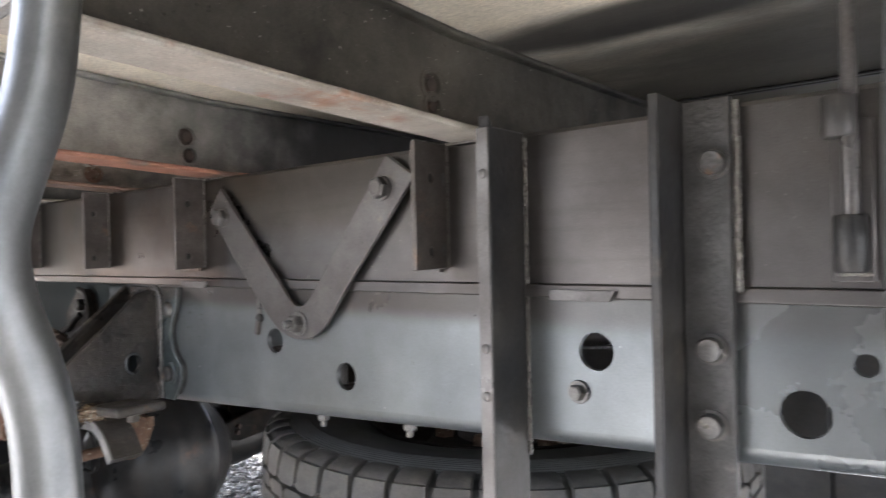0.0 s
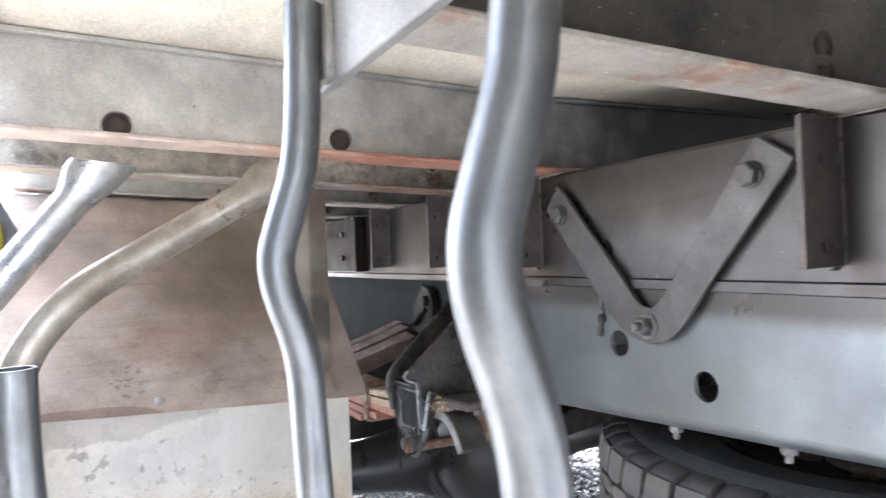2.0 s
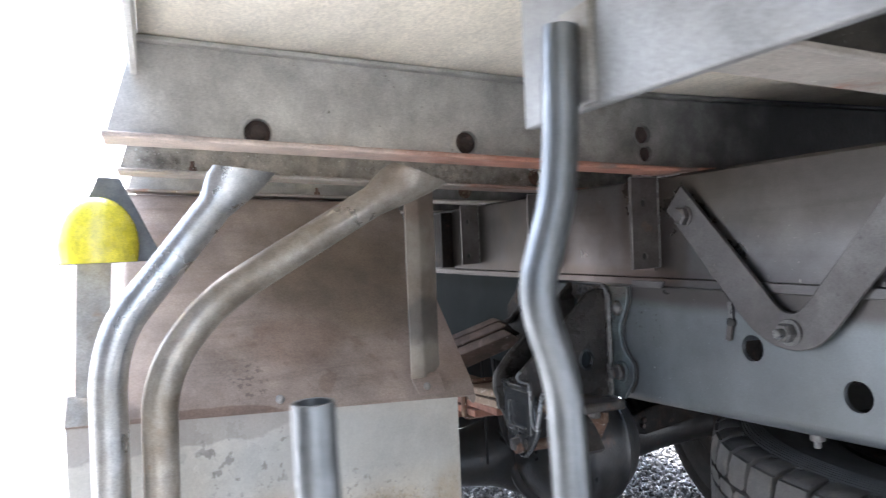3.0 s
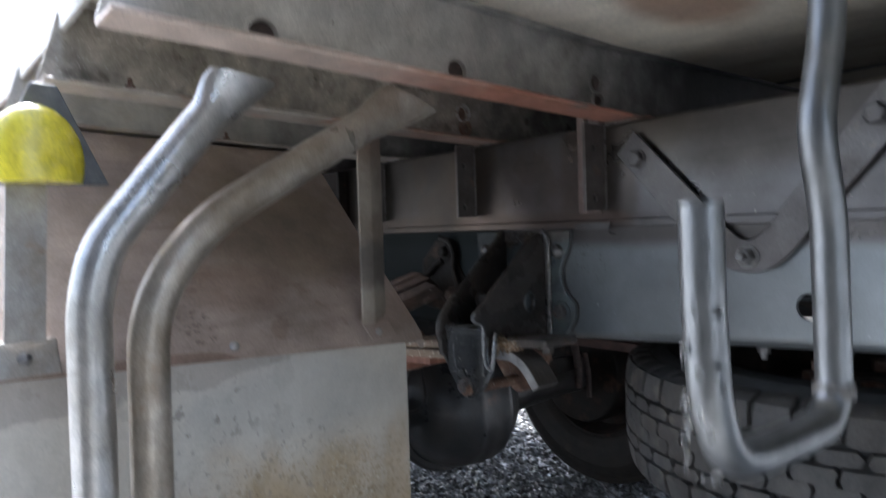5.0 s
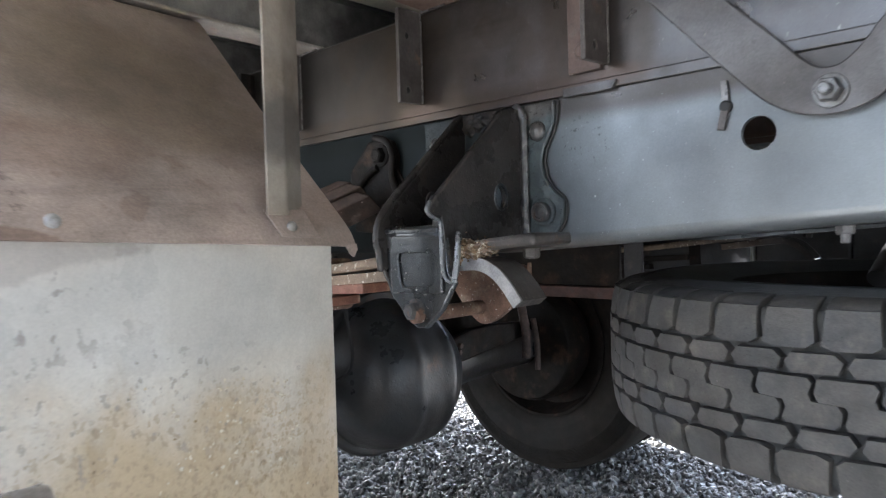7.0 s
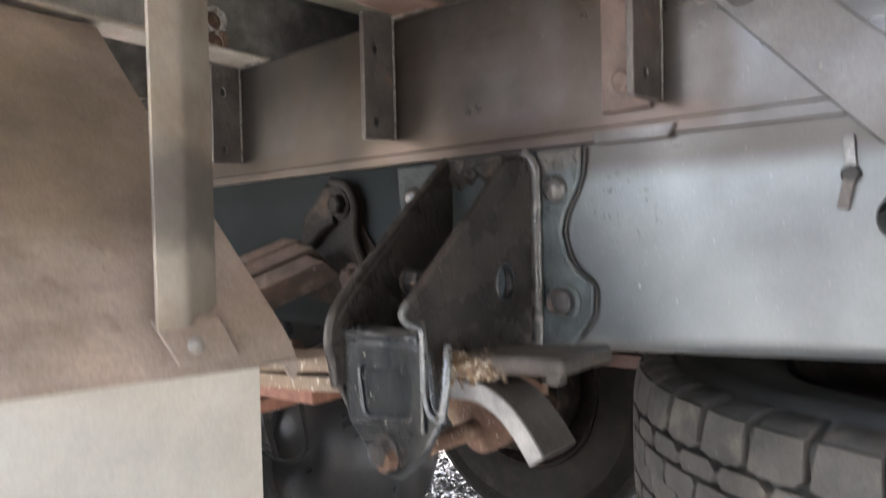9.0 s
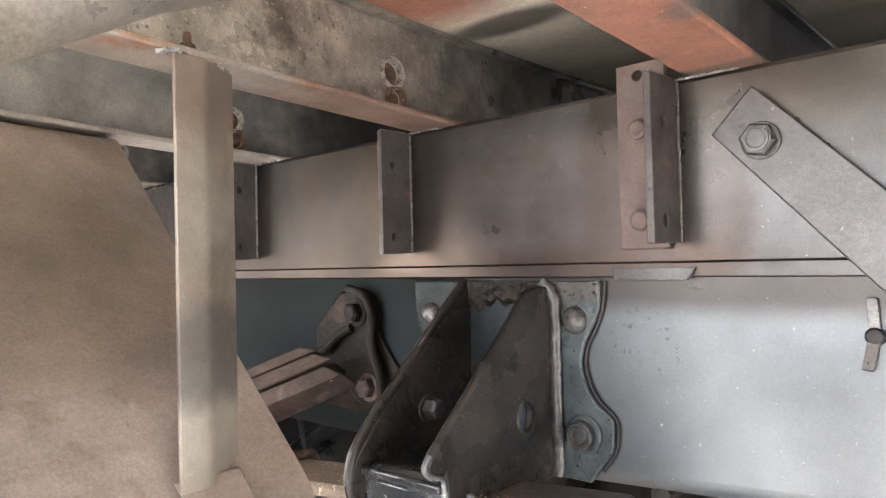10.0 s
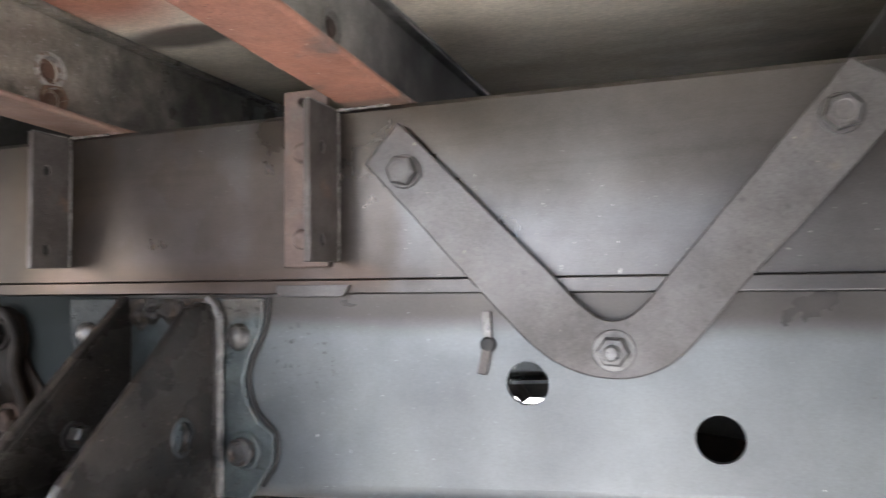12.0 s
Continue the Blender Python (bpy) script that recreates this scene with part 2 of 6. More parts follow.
CLEAT = surface("cleat_paint", (0.115, 0.102, 0.094), (0.075, 0.064, 0.057), (0.20, 0.125, 0.09), 0.68, scale=16, rough=0.42, metal=0.3, bump=0.35, pits=0.8)
# web blends to near black from the rail inwards
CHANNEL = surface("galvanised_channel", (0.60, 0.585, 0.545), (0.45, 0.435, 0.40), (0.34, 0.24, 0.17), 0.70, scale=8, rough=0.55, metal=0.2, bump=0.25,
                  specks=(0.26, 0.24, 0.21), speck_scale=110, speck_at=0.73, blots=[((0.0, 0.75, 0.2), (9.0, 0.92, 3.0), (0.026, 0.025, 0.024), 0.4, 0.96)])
TARWEB = surface("tar_sprayed_web", (0.100, 0.092, 0.077), (0.055, 0.051, 0.044), (0.034, 0.032, 0.030), 0.60, scale=7, rough=0.55, spec=0.2, bump=0.5, bump_scale=70, pits=1.0, pit_scale=130,
                 specks=(0.42, 0.40, 0.36), speck_scale=260, speck_at=0.71)
# beige web that goes dark inboard of the rail
WEBBLACK = surface("web_dark_inboard", (0.52, 0.48, 0.41), (0.31, 0.28, 0.235), (0.16, 0.14, 0.115), 0.62, scale=11, rough=0.36, metal=0.2, bump=0.8, bump_scale=110, mottle=0.4, pits=1.4, pit_scale=150, pit_dark=0.7,
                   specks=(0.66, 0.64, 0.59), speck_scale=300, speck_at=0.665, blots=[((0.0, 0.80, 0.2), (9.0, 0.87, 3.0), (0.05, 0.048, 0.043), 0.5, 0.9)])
PRIMER = surface("red_primer", (0.40, 0.175, 0.115), (0.31, 0.155, 0.11), (0.18, 0.13, 0.11), 0.67, scale=10, rough=0.5, bump=0.3, pits=0.8,
                 specks=(0.62, 0.45, 0.36), speck_scale=200, speck_at=0.705, blots=[((-0.2, -0.75, 0.16), (0.5, 0.40, 0.4), (0.56, 0.48, 0.41), 0.6, 0.85), ((-0.2, 0.0, 0.15), (0.5, 0.018, 0.4), (0.12, 0.095, 0.08), 0.7, 0.8)])
FLANGE = surface("weathered_flange", (0.46, 0.43, 0.38), (0.36, 0.30, 0.25), (0.36, 0.19, 0.12), 0.63, scale=9, rough=0.55, metal=0.15, bump=0.35,
                 specks=(0.62, 0.59, 0.54), speck_scale=230, speck_at=0.70, blots=[((-0.47, -0.05, 0.15), (0.10, 0.16, 0.4), (0.235, 0.135, 0.098), 0.8, 0.85)])
ARMRUST = surface("dusty_rust", (0.080, 0.050, 0.036), (0.042, 0.029, 0.023), (0.13, 0.10, 0.08), 0.62, scale=20, rough=0.7, bump=0.5, specks=(0.4, 0.36, 0.32), speck_scale=150, speck_at=0.72)
CHEEK = surface("hanger_cheek_paint", (0.036, 0.034, 0.032), (0.052, 0.044, 0.038), (0.080, 0.060, 0.046), 0.66, scale=12, rough=0.27, metal=0.15, bump=0.4, mottle=0.35, spec=0.32,
                specks=(0.34, 0.29, 0.23), speck_scale=330, speck_at=0.715, pits=0.8, pit_scale=200)
CASTING = surface("dirty_casting", (0.012, 0.011, 0.010), (0.024, 0.018, 0.014), (0.06, 0.038, 0.025), 0.62, scale=14, rough=0.62, bump=0.5, mottle=0.35, spec=0.12)
FLATBLACK = surface("flat_black", (0.012, 0.012, 0.012), (0.025, 0.023, 0.02), None, scale=40, rough=0.5, bump=0.3)
CRUSTRUST = surface("flaky_rust", (0.20, 0.125, 0.065), (0.09, 0.055, 0.03), (0.55, 0.47, 0.34), 0.60, scale=120, rough=0.22, bump=0.6, coat=0.7)
RUST = surface("rust", (0.17, 0.095, 0.06), (0.10, 0.06, 0.045), (0.25, 0.19, 0.135), 0.6, scale=26, rough=0.8, bump=0.7, bump_scale=140,
               specks=(0.5, 0.46, 0.4), speck_scale=220, speck_at=0.66)
PLUGRUST = surface("sooty_rust", (0.075, 0.050, 0.040), (0.04, 0.030, 0.026), (0.13, 0.085, 0.065), 0.62, scale=40, rough=0.7, bump=0.5)
LEAF = surface("spring_steel", (0.080, 0.074, 0.068), (0.045, 0.039, 0.034), (0.15, 0.09, 0.055), 0.66, scale=16, rough=0.42, metal=0.2, bump=0.4,
               blots=[((-0.95, -0.09, -0.2), (0.60, 3.0, 3.0), (0.30, 0.225, 0.16), 0.2, 0.9, True)], splash=[((-0.6, -0.12, -0.2), (0.30, 3.0, 3.0), (0.62, 0.56, 0.46), 0.3, 0.9, 190, 0.62)])
DULLRED = surface("dull_red_rust", (0.085, 0.036, 0.025), (0.05, 0.026, 0.020), (0.05, 0.04, 0.035), 0.62, scale=22, rough=0.6, bump=0.5)
REDLEAF = surface("red_rust", (0.30, 0.135, 0.085), (0.20, 0.095, 0.065), (0.40, 0.26, 0.18), 0.62, scale=22, rough=0.7, bump=0.5, specks=(0.5, 0.4, 0.32), speck_scale=170, speck_at=0.72)
BARELEAF = surface("bare_spring_steel", (0.46, 0.46, 0.45), (0.30, 0.29, 0.28), (0.20, 0.16, 0.12), 0.7, scale=18, rough=0.45, metal=0.6, bump=0.25)
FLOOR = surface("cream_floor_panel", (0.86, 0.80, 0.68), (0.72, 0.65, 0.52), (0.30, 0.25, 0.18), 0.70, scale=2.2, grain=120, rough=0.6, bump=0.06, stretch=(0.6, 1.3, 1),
                # inboard brown and the dark area by the beam are deepened to carry shade
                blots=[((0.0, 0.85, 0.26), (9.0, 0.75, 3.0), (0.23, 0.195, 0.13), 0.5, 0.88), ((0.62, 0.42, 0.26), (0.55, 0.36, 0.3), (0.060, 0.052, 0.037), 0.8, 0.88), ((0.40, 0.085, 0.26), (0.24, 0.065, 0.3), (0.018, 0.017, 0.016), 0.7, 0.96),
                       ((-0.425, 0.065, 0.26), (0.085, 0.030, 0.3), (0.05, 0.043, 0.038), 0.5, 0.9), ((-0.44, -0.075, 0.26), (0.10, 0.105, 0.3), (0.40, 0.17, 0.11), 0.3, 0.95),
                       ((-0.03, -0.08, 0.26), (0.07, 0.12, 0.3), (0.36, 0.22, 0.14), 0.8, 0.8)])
GUARD = surface("dusty_mudguard", (0.385, 0.312, 0.262), (0.285, 0.220, 0.175), (0.30, 0.185, 0.125), 0.66, scale=4, grain=160, rough=0.55, bump=0.14, mottle=0.28, streak=0.3,
                specks=(0.16, 0.125, 0.10), speck_scale=60, speck_at=0.77,
                tides=[((-0.42, -0.625, -0.158), (0.1, 0.135, 0.022), (0.235, 0.160, 0.120), 0.45, 0.8)],
                blots=[((-0.60, -0.36, 0.03), (0.18, 0.15, 0.15), (0.20, 0.150, 0.10), 0.8, 0.75),
                       ((-0.50, -0.46, -0.07), (0.2, 0.07, 0.035), (0.24, 0.165, 0.12), 1.1, 0.6), ((-0.46, -0.24, -0.12), (0.1, 0.06, 0.03), (0.31, 0.235, 0.19), 0.9, 0.5)],
                splash=[((-0.48, -0.42, -0.09), (0.2, 0.16, 0.10), (0.24, 0.17, 0.13), 0.8, 0.5, 26, 0.58), ((-0.43, -0.54, -0.115), (0.2, 0.03, 0.026), (0.13, 0.10, 0.085), 0.4, 0.6, 120, 0.55)])
FLAP = surface("stained_flap", (0.60, 0.575, 0.51), (0.50, 0.46, 0.385), (0.40, 0.30, 0.19), 0.72, scale=6, grain=150, rough=0.30, rough_var=0.12, bump=0.05, mottle=0.10, grain_var=0.06,
               specks=(0.22, 0.19, 0.155), speck_scale=95, speck_at=0.80, stretch=(1, 1, 0.8),
               blots=[((-0.42, -0.42, -0.52), (0.3, 0.28, 0.22), (0.44, 0.34, 0.205), 1.3, 0.9), ((-0.42, -0.255, -0.42), (0.2, 0.025, 0.10), (0.45, 0.34, 0.21), 1.6, 0.4),
                      ((-0.42, -0.40, -0.22), (0.2, 0.18, 0.06), (0.44, 0.44, 0.41), 0.7, 0.6)],
               tides=[((-0.42, -0.72, -0.140), (0.3, 0.335, 0.058), (0.36, 0.325, 0.285), 0.55, 0.72)],
               splash=[((-0.42, -0.54, -0.215), (0.2, 0.10, 0.05), (0.30, 0.275, 0.24), 0.6, 0.9, 62, 0.60), ((-0.42, -0.45, -0.30), (0.2, 0.17, 0.06), (0.27, 0.245, 0.21), 0.6, 0.7, 100, 0.605), ((-0.42, -0.42, -0.37), (0.2, 0.18, 0.09), (0.34, 0.27, 0.18), 0.6, 0.7, 150, 0.565),
                       ((-0.42, -0.31, -0.44), (0.2, 0.11, 0.14), (0.33, 0.25, 0.15), 0.7, 0.7, 190, 0.555)])
CHROME = surface("polished_tube", (0.27, 0.28, 0.285), (0.205, 0.212, 0.216), None, scale=20, grain=300, rough=0.40, rough_var=0.07, metal=0.95, bump=0.04, mottle=0.14, grain_var=0.04)
OLDTUBE = surface("weathered_tube", (0.42, 0.38, 0.32), (0.30, 0.25, 0.19), (0.24, 0.15, 0.09), 0.68, scale=14, rough=0.40, metal=0.55, bump=0.2)
TUBEZINC = surface("galvanised_tube", (0.50, 0.50, 0.49), (0.40, 0.38, 0.34), (0.30, 0.25, 0.18), 0.7, scale=16, rough=0.32, metal=0.8, bump=0.12)
BOLT = surface("bolt_zinc", (0.20, 0.197, 0.194), (0.13, 0.122, 0.114), (0.20, 0.14, 0.10), 0.7, scale=50, rough=0.38, metal=0.6, bump=0.3)
BOLTD = surface("bolt_dark", (0.10, 0.098, 0.096), (0.07, 0.063, 0.057), (0.15, 0.09, 0.06), 0.62, scale=50, rough=0.42, metal=0.4, bump=0.35)
BRIGHTWELD = surface("bright_weld", (0.32, 0.31, 0.295), (0.17, 0.155, 0.14), (0.5, 0.49, 0.47), 0.62, scale=70, rough=0.3, metal=0.5, bump=0.8)
SILVERWELD = surface("fresh_weld", (0.62, 0.61, 0.59), (0.38, 0.36, 0.33), (0.75, 0.74, 0.72), 0.6, scale=90, rough=0.28, metal=0.7, bump=0.6)
WELD = surface("weld_bead", (0.20, 0.19, 0.175), (0.12, 0.108, 0.095), (0.24, 0.22, 0.20), 0.68, scale=60, rough=0.32, metal=0.4, bump=0.7)
RUBBER = surface("tyre_rubber", (0.070, 0.070, 0.068), (0.115, 0.105, 0.093), (0.17, 0.15, 0.125), 0.62, scale=10, rough=0.6, bump=0.3, mottle=0.3, pits=0.5,
                 specks=(0.24, 0.23, 0.21), speck_scale=140, speck_at=0.74)
# brown rubber of the rear wheels, darkened to stand in for shade
REARSHADE = surface("rear_parts_shaded", (0.020, 0.018, 0.016), (0.034, 0.028, 0.023), (0.05, 0.040, 0.03), 0.66, scale=9, rough=0.75, bump=0.2, spec=0.15)
SIDEWALL = surface("tyre_sidewall", (0.04, 0.042, 0.043), (0.075, 0.075, 0.068), None, scale=8, rough=0.7, bump=0.15)
RIMP = surface("rim_paint", (0.024, 0.019, 0.016), (0.016, 0.013, 0.011), (0.055, 0.032, 0.022), 0.62, scale=12, rough=0.75, bump=0.3, spec=0.15)
AXLE = surface("axle_casting", (0.030, 0.033, 0.035), (0.048, 0.042, 0.037), (0.10, 0.06, 0.04), 0.68, scale=9, rough=0.36, metal=0.1, bump=0.3, pits=0.8, pit_scale=120)
CHIP = surface("pale_dried_mud", (0.66, 0.62, 0.50), (0.46, 0.38, 0.24), (0.30, 0.22, 0.12), 0.6, scale=60, rough=0.3, bump=0.3, coat=0.4)
BRASS = surface("tarnished_brass", (0.30, 0.21, 0.10), (0.12, 0.085, 0.05), (0.06, 0.045, 0.03), 0.6, scale=60, rough=0.35, metal=0.7, bump=0.4)
HOSE = surface("black_hose", (0.014, 0.014, 0.014), (0.03, 0.027, 0.024), None, scale=20, rough=0.7, bump=0.1, spec=0.2)


def gravel_sheet():
    """Pebbles as far as the eye reaches: cells of many greys with dark joints and rounded relief."""
    mat = bpy.data.materials.new("gravel_sheet")
    mat.use_nodes = True
    nt = mat.node_tree
    n, link = nt.nodes, nt.links.new
    bsdf = n["Principled BSDF"]
    tc = n.new("ShaderNodeTexCoord")
    cell, edge = n.new("ShaderNodeTexVoronoi"), n.new("ShaderNodeTexVoronoi")
    edge.feature = "DISTANCE_TO_EDGE"
    for v in (cell, edge):
        v.inputs["Scale"].default_value = 48.0
        link(tc.outputs["Object"], v.inputs["Vector"])
    tone = n.new("ShaderNodeValToRGB")
    for at, c in ((0.0, (0.105, 0.104, 0.092)), (0.5, (0.27, 0.265, 0.235)), (1.0, (0.50, 0.49, 0.45))):
        e = tone.color_ramp.elements.new(at) if at == 0.5 else tone.color_ramp.elements[int(at)]
        e.color = rgba(c)
    sep = n.new("ShaderNodeSeparateColor")
    link(cell.outputs["Color"], sep.inputs["Color"])
    link(sep.outputs["Red"], tone.inputs["Fac"])
    joint = n.new("ShaderNodeMapRange")
    joint.interpolation_type = "SMOOTHSTEP"
    joint.inputs["From Min"].default_value, joint.inputs["From Max"].default_value = 0.02, 0.16
    link(edge.outputs["Distance"], joint.inputs["Value"])
    mixer = n.new("ShaderNodeMix")
    mixer.data_type = "RGBA"
    mixer.inputs["A"].default_value = rgba((0.10, 0.095, 0.085))
    link(joint.outputs["Result"], mixer.inputs["Factor"])
    link(tone.outputs["Color"], mixer.inputs["B"])
    link(mixer.outputs["Result"], bsdf.inputs["Base Color"])
    bsdf.inputs["Roughness"].default_value = 0.30
    b = n.new("ShaderNodeBump")
    b.inputs["Strength"].default_value, b.inputs["Distance"].default_value = 0.8, 0.01
    link(joint.outputs["Result"], b.inputs["Height"])
    link(b.outputs["Normal"], bsdf.inputs["Normal"])
    return mat


EARTH = gravel_sheet()
SHADEWALL = surface("shade_wall_dark", (0.080, 0.078, 0.075), (0.058, 0.056, 0.053), None, scale=3, rough=0.8, bump=0.4, spec=0.2)
STONE = surface("gravel_stone", (0.115, 0.110, 0.10), (0.36, 0.345, 0.32), (0.055, 0.052, 0.048), 0.53, scale=34, grain=240, rough=0.34, bump=0.3, mottle=0.4)
YELLOW = surface("yellow_lens", (0.80, 0.70, 0.05), (0.72, 0.62, 0.06), None, scale=30, rough=0.25, bump=0.05, coat=0.6)
LAMPBASE = surface("grey_plastic", (0.10, 0.11, 0.12), (0.16, 0.16, 0.155), None, scale=24, rough=0.45, bump=0.1)
BEAMGREY = surface("grey_beam_paint", (0.30, 0.298, 0.292), (0.225, 0.218, 0.208), (0.20, 0.16, 0.13), 0.72, scale=7, rough=0.5, metal=0.15, bump=0.2)
UPLEG = surface("pitted_steel", (0.085, 0.084, 0.083), (0.055, 0.053, 0.052), (0.15, 0.143, 0.135), 0.66, scale=14, rough=0.48, metal=0.3, bump=0.7, bump_scale=100)
POST = surface("worn_post", (0.41, 0.365, 0.30), (0.29, 0.24, 0.185), (0.24, 0.17, 0.12), 0.68, scale=12, rough=0.48, metal=0.3, bump=0.08, grain_var=0.07, mottle=0.12,
               blots=[((-0.43, -0.275, -0.045), (0.1, 0.1, 0.036), (0.115, 0.105, 0.095), 0.9, 0.72), ((-0.43, -0.285, 0.15), (0.1, 0.1, 0.05), (0.22, 0.16, 0.125), 0.8, 0.7)])
OLDPRIMER = surface("dull_primer", (0.160, 0.110, 0.092), (0.120, 0.088, 0.076), (0.14, 0.12, 0.11), 0.62, scale=18, rough=0.55, bump=0.25)
STRIP = surface("lamp_strip", (0.38, 0.37, 0.35), (0.28, 0.25, 0.21), (0.25, 0.16, 0.10), 0.68, scale=18, rough=0.5, metal=0.3, bump=0.2)
WATER = bpy.data.materials.new("water_drop")
WATER.use_nodes = True
_w = WATER.node_tree.nodes["Principled BSDF"]
_w.inputs["Roughness"].default_value, _w.inputs["IOR"].default_value = 0.02, 1.33
_w.inputs["Transmission Weight"].default_value = 1.0

# ---------------------------------------------------------------- mesh helpers


def thing(name, base, label, category, group="", kind=""):
    """An Empty at the thing's base that holds its parts."""
    e = new(name)
    e.location = base
    e.empty_display_size = 0.05
    return tagged(e, label, category, group, kind)


def part(name, bm, material, parent=None, label="", bevel=0.0, smooth=35.0):
    """Links a bmesh, given in world coordinates, as one mesh object under a thing or a part."""
    bmesh.ops.recalc_face_normals(bm, faces=bm.faces)
    for f in bm.faces:
        f.smooth = True
    for e in bm.edges:
        if len(e.link_faces) == 2 and e.calc_face_angle(0) > radians(smooth):
            e.smooth = False
    me = bpy.data.meshes.new(name)
    bm.to_mesh(me)
    bm.free()
    me.materials.append(material)
    ob = new(name, me)
    if parent:
        ob.parent = parent
        if parent.type == "EMPTY":
            ob.location = -parent.location
    if bevel:
        mod = ob.modifiers.new("bevel", "BEVEL")
        mod.width, mod.segments, mod.limit_method, mod.angle_limit = bevel, 2, "ANGLE", radians(40)
    return tagged(ob, label) if label else ob


def box(bm, x0, x1, y0, y1, z0, z1):
    v = [bm.verts.new((x, y, z)) for x in (x0, x1) for y in (y0, y1) for z in (z0, z1)]
    for q in ((0, 1, 3, 2), (4, 6, 7, 5), (0, 4, 5, 1), (2, 3, 7, 6), (0, 2, 6, 4), (1, 5, 7, 3)):
        bm.faces.new([v[i] for i in q])
    return bm


def ring(c, r, n=28, squash=1.0):
    return [(c[0] + r * math.cos(2 * math.pi * i / n), c[1] + r * squash * math.sin(2 * math.pi * i / n)) for i in range(n)]


def plate(bm, outline, holes, at, thick):
    """A flat plate with holes: the outline and holes in (u, v); at(u, v, w) gives the place; w runs from 0 to thick."""
    edges = []
    for loop in [outline, *holes]:
        vs = [bm.verts.new(at(u, v, 0.0)) for u, v in loop]
        edges += [bm.edges.new((vs[i], vs[(i + 1) % len(vs)])) for i in range(len(vs))]
    made = bmesh.ops.triangle_fill(bm, use_beauty=True, use_dissolve=False, edges=edges)
    faces = [g for g in made["geom"] if isinstance(g, bmesh.types.BMFace)]
    ext = bmesh.ops.extrude_face_region(bm, geom=faces, use_keep_orig=True)
    shift = Vector(at(0, 0, thick)) - Vector(at(0, 0, 0))
    bmesh.ops.translate(bm, vec=shift, verts=[g for g in ext["geom"] if isinstance(g, bmesh.types.BMVert)])
    return bm


def in_xz(y, way=-1):
    """A plate that lies against the frame's side, its thickness running outwards."""
    return lambda u, v, w: (u, y + way * w, v)


def in_yz(x, way=1):
    return lambda u, v, w: (x + way * w, u, v)


def rounded(points, r=0.01, steps=5):
    """A polyline or polygon in 3D or 2D with its inner corners rounded to about r."""
    pts = [Vector(p) for p in points]
    out = [pts[0]]
    for a, b, c in zip(pts, pts[1:], pts[2:]):
        d = min(r, (b - a).length * 0.49, (c - b).length * 0.49)
        p, q = b + (a - b).normalized() * d, b + (c - b).normalized() * d
        for i in range(steps + 1):
            t = i / steps
            out.append((1 - t) ** 2 * p + 2 * t * (1 - t) * b + t * t * q)
    out.append(pts[-1])
    return out


def tube(bm, points, r, n=18, bore=0.0, radii=None, wide=None):
    """A tube along a polyline; bore: the depth of a hollow at each end; radii and wide (sideways factor) per point."""
    pts = [Vector(p) for p in points]
    tans = [((pts[min(i + 1, len(pts) - 1)] - pts[max(i - 1, 0)]).normalized()) for i in range(len(pts))]
    ref = Vector((1, 0, 0)) if abs(tans[0].x) < 0.8 else Vector((0, 1, 0))
    side = (ref - tans[0] * ref.dot(tans[0])).normalized()
    rows = []
    for i, (p, t) in enumerate(zip(pts, tans)):
        side = (side - t * side.dot(t)).normalized()
        other = t.cross(side)
        rr = radii[i] if radii else r
        k = wide[i] if wide else 1.0
        rows.append([bm.verts.new(p + side * (rr * k * math.cos(2 * math.pi * j / n)) + other * (rr / k * math.sin(2 * math.pi * j / n))) for j in range(n)])
    for a, b in zip(rows, rows[1:]):
        for j in range(n):
            bm.faces.new((a[j], a[(j + 1) % n], b[(j + 1) % n], b[j]))
    for row, p, t, sgn in ((rows[0], pts[0], tans[0], 1), (rows[-1], pts[-1], tans[-1], -1)):
        if bore:
            lip = [bm.verts.new(p + (v.co - p) * 0.8) for v in row]
            deep = [bm.verts.new(v.co + t * sgn * bore) for v in lip]
            for a, b in ((row, lip), (lip, deep)):
                for j in range(n):
                    bm.faces.new((a[j], a[(j + 1) % n], b[(j + 1) % n], b[j]))
            bm.faces.new(deep)
        else:
            bm.faces.new(row)
    return bm


def weld(bm, a, b, r, seed=0, n=7):
    """A lumpy weld bead between two points."""
    rnd = random.Random(seed)
    a, b = Vector(a), Vector(b)
    m = max(4, int((b - a).length / (r * 0.7)))
    pts = [a.lerp(b, i / m) + Vector([rnd.uniform(-1, 1) * r * 0.16 for _ in range(3)]) for i in range(m + 1)]
    return tube(bm, pts, r, n, radii=[r * rnd.uniform(0.86, 1.10) for _ in pts])


def axis_frame(way):
    w = Vector(way).normalized()
    u = w.orthogonal().normalized()
    return u, w.cross(u), w


def lathe(bm, centre, way, profile, n=32, start=None, closed=False):
    """Turns a profile of (distance along way, radius) about the axis."""
    c = Vector(centre)
    u, v, w = axis_frame(way)
    rows = []
    for d, r in profile:
        rows.append([bm.verts.new(c + w * d + (u * math.cos(2 * math.pi * j / n) + v * math.sin(2 * math.pi * j / n)) * r) for j in range(n)])
    for a, b in zip(rows, rows[1:]):
        for j in range(n):
            bm.faces.new((a[j], a[(j + 1) % n], b[(j + 1) % n], b[j]))
    if not closed:
        bm.faces.new(rows[0])
        bm.faces.new(rows[-1])
    else:
        for j in range(n):
            bm.faces.new((rows[-1][j], rows[-1][(j + 1) % n], rows[0][(j + 1) % n], rows[0][j]))
    return bm


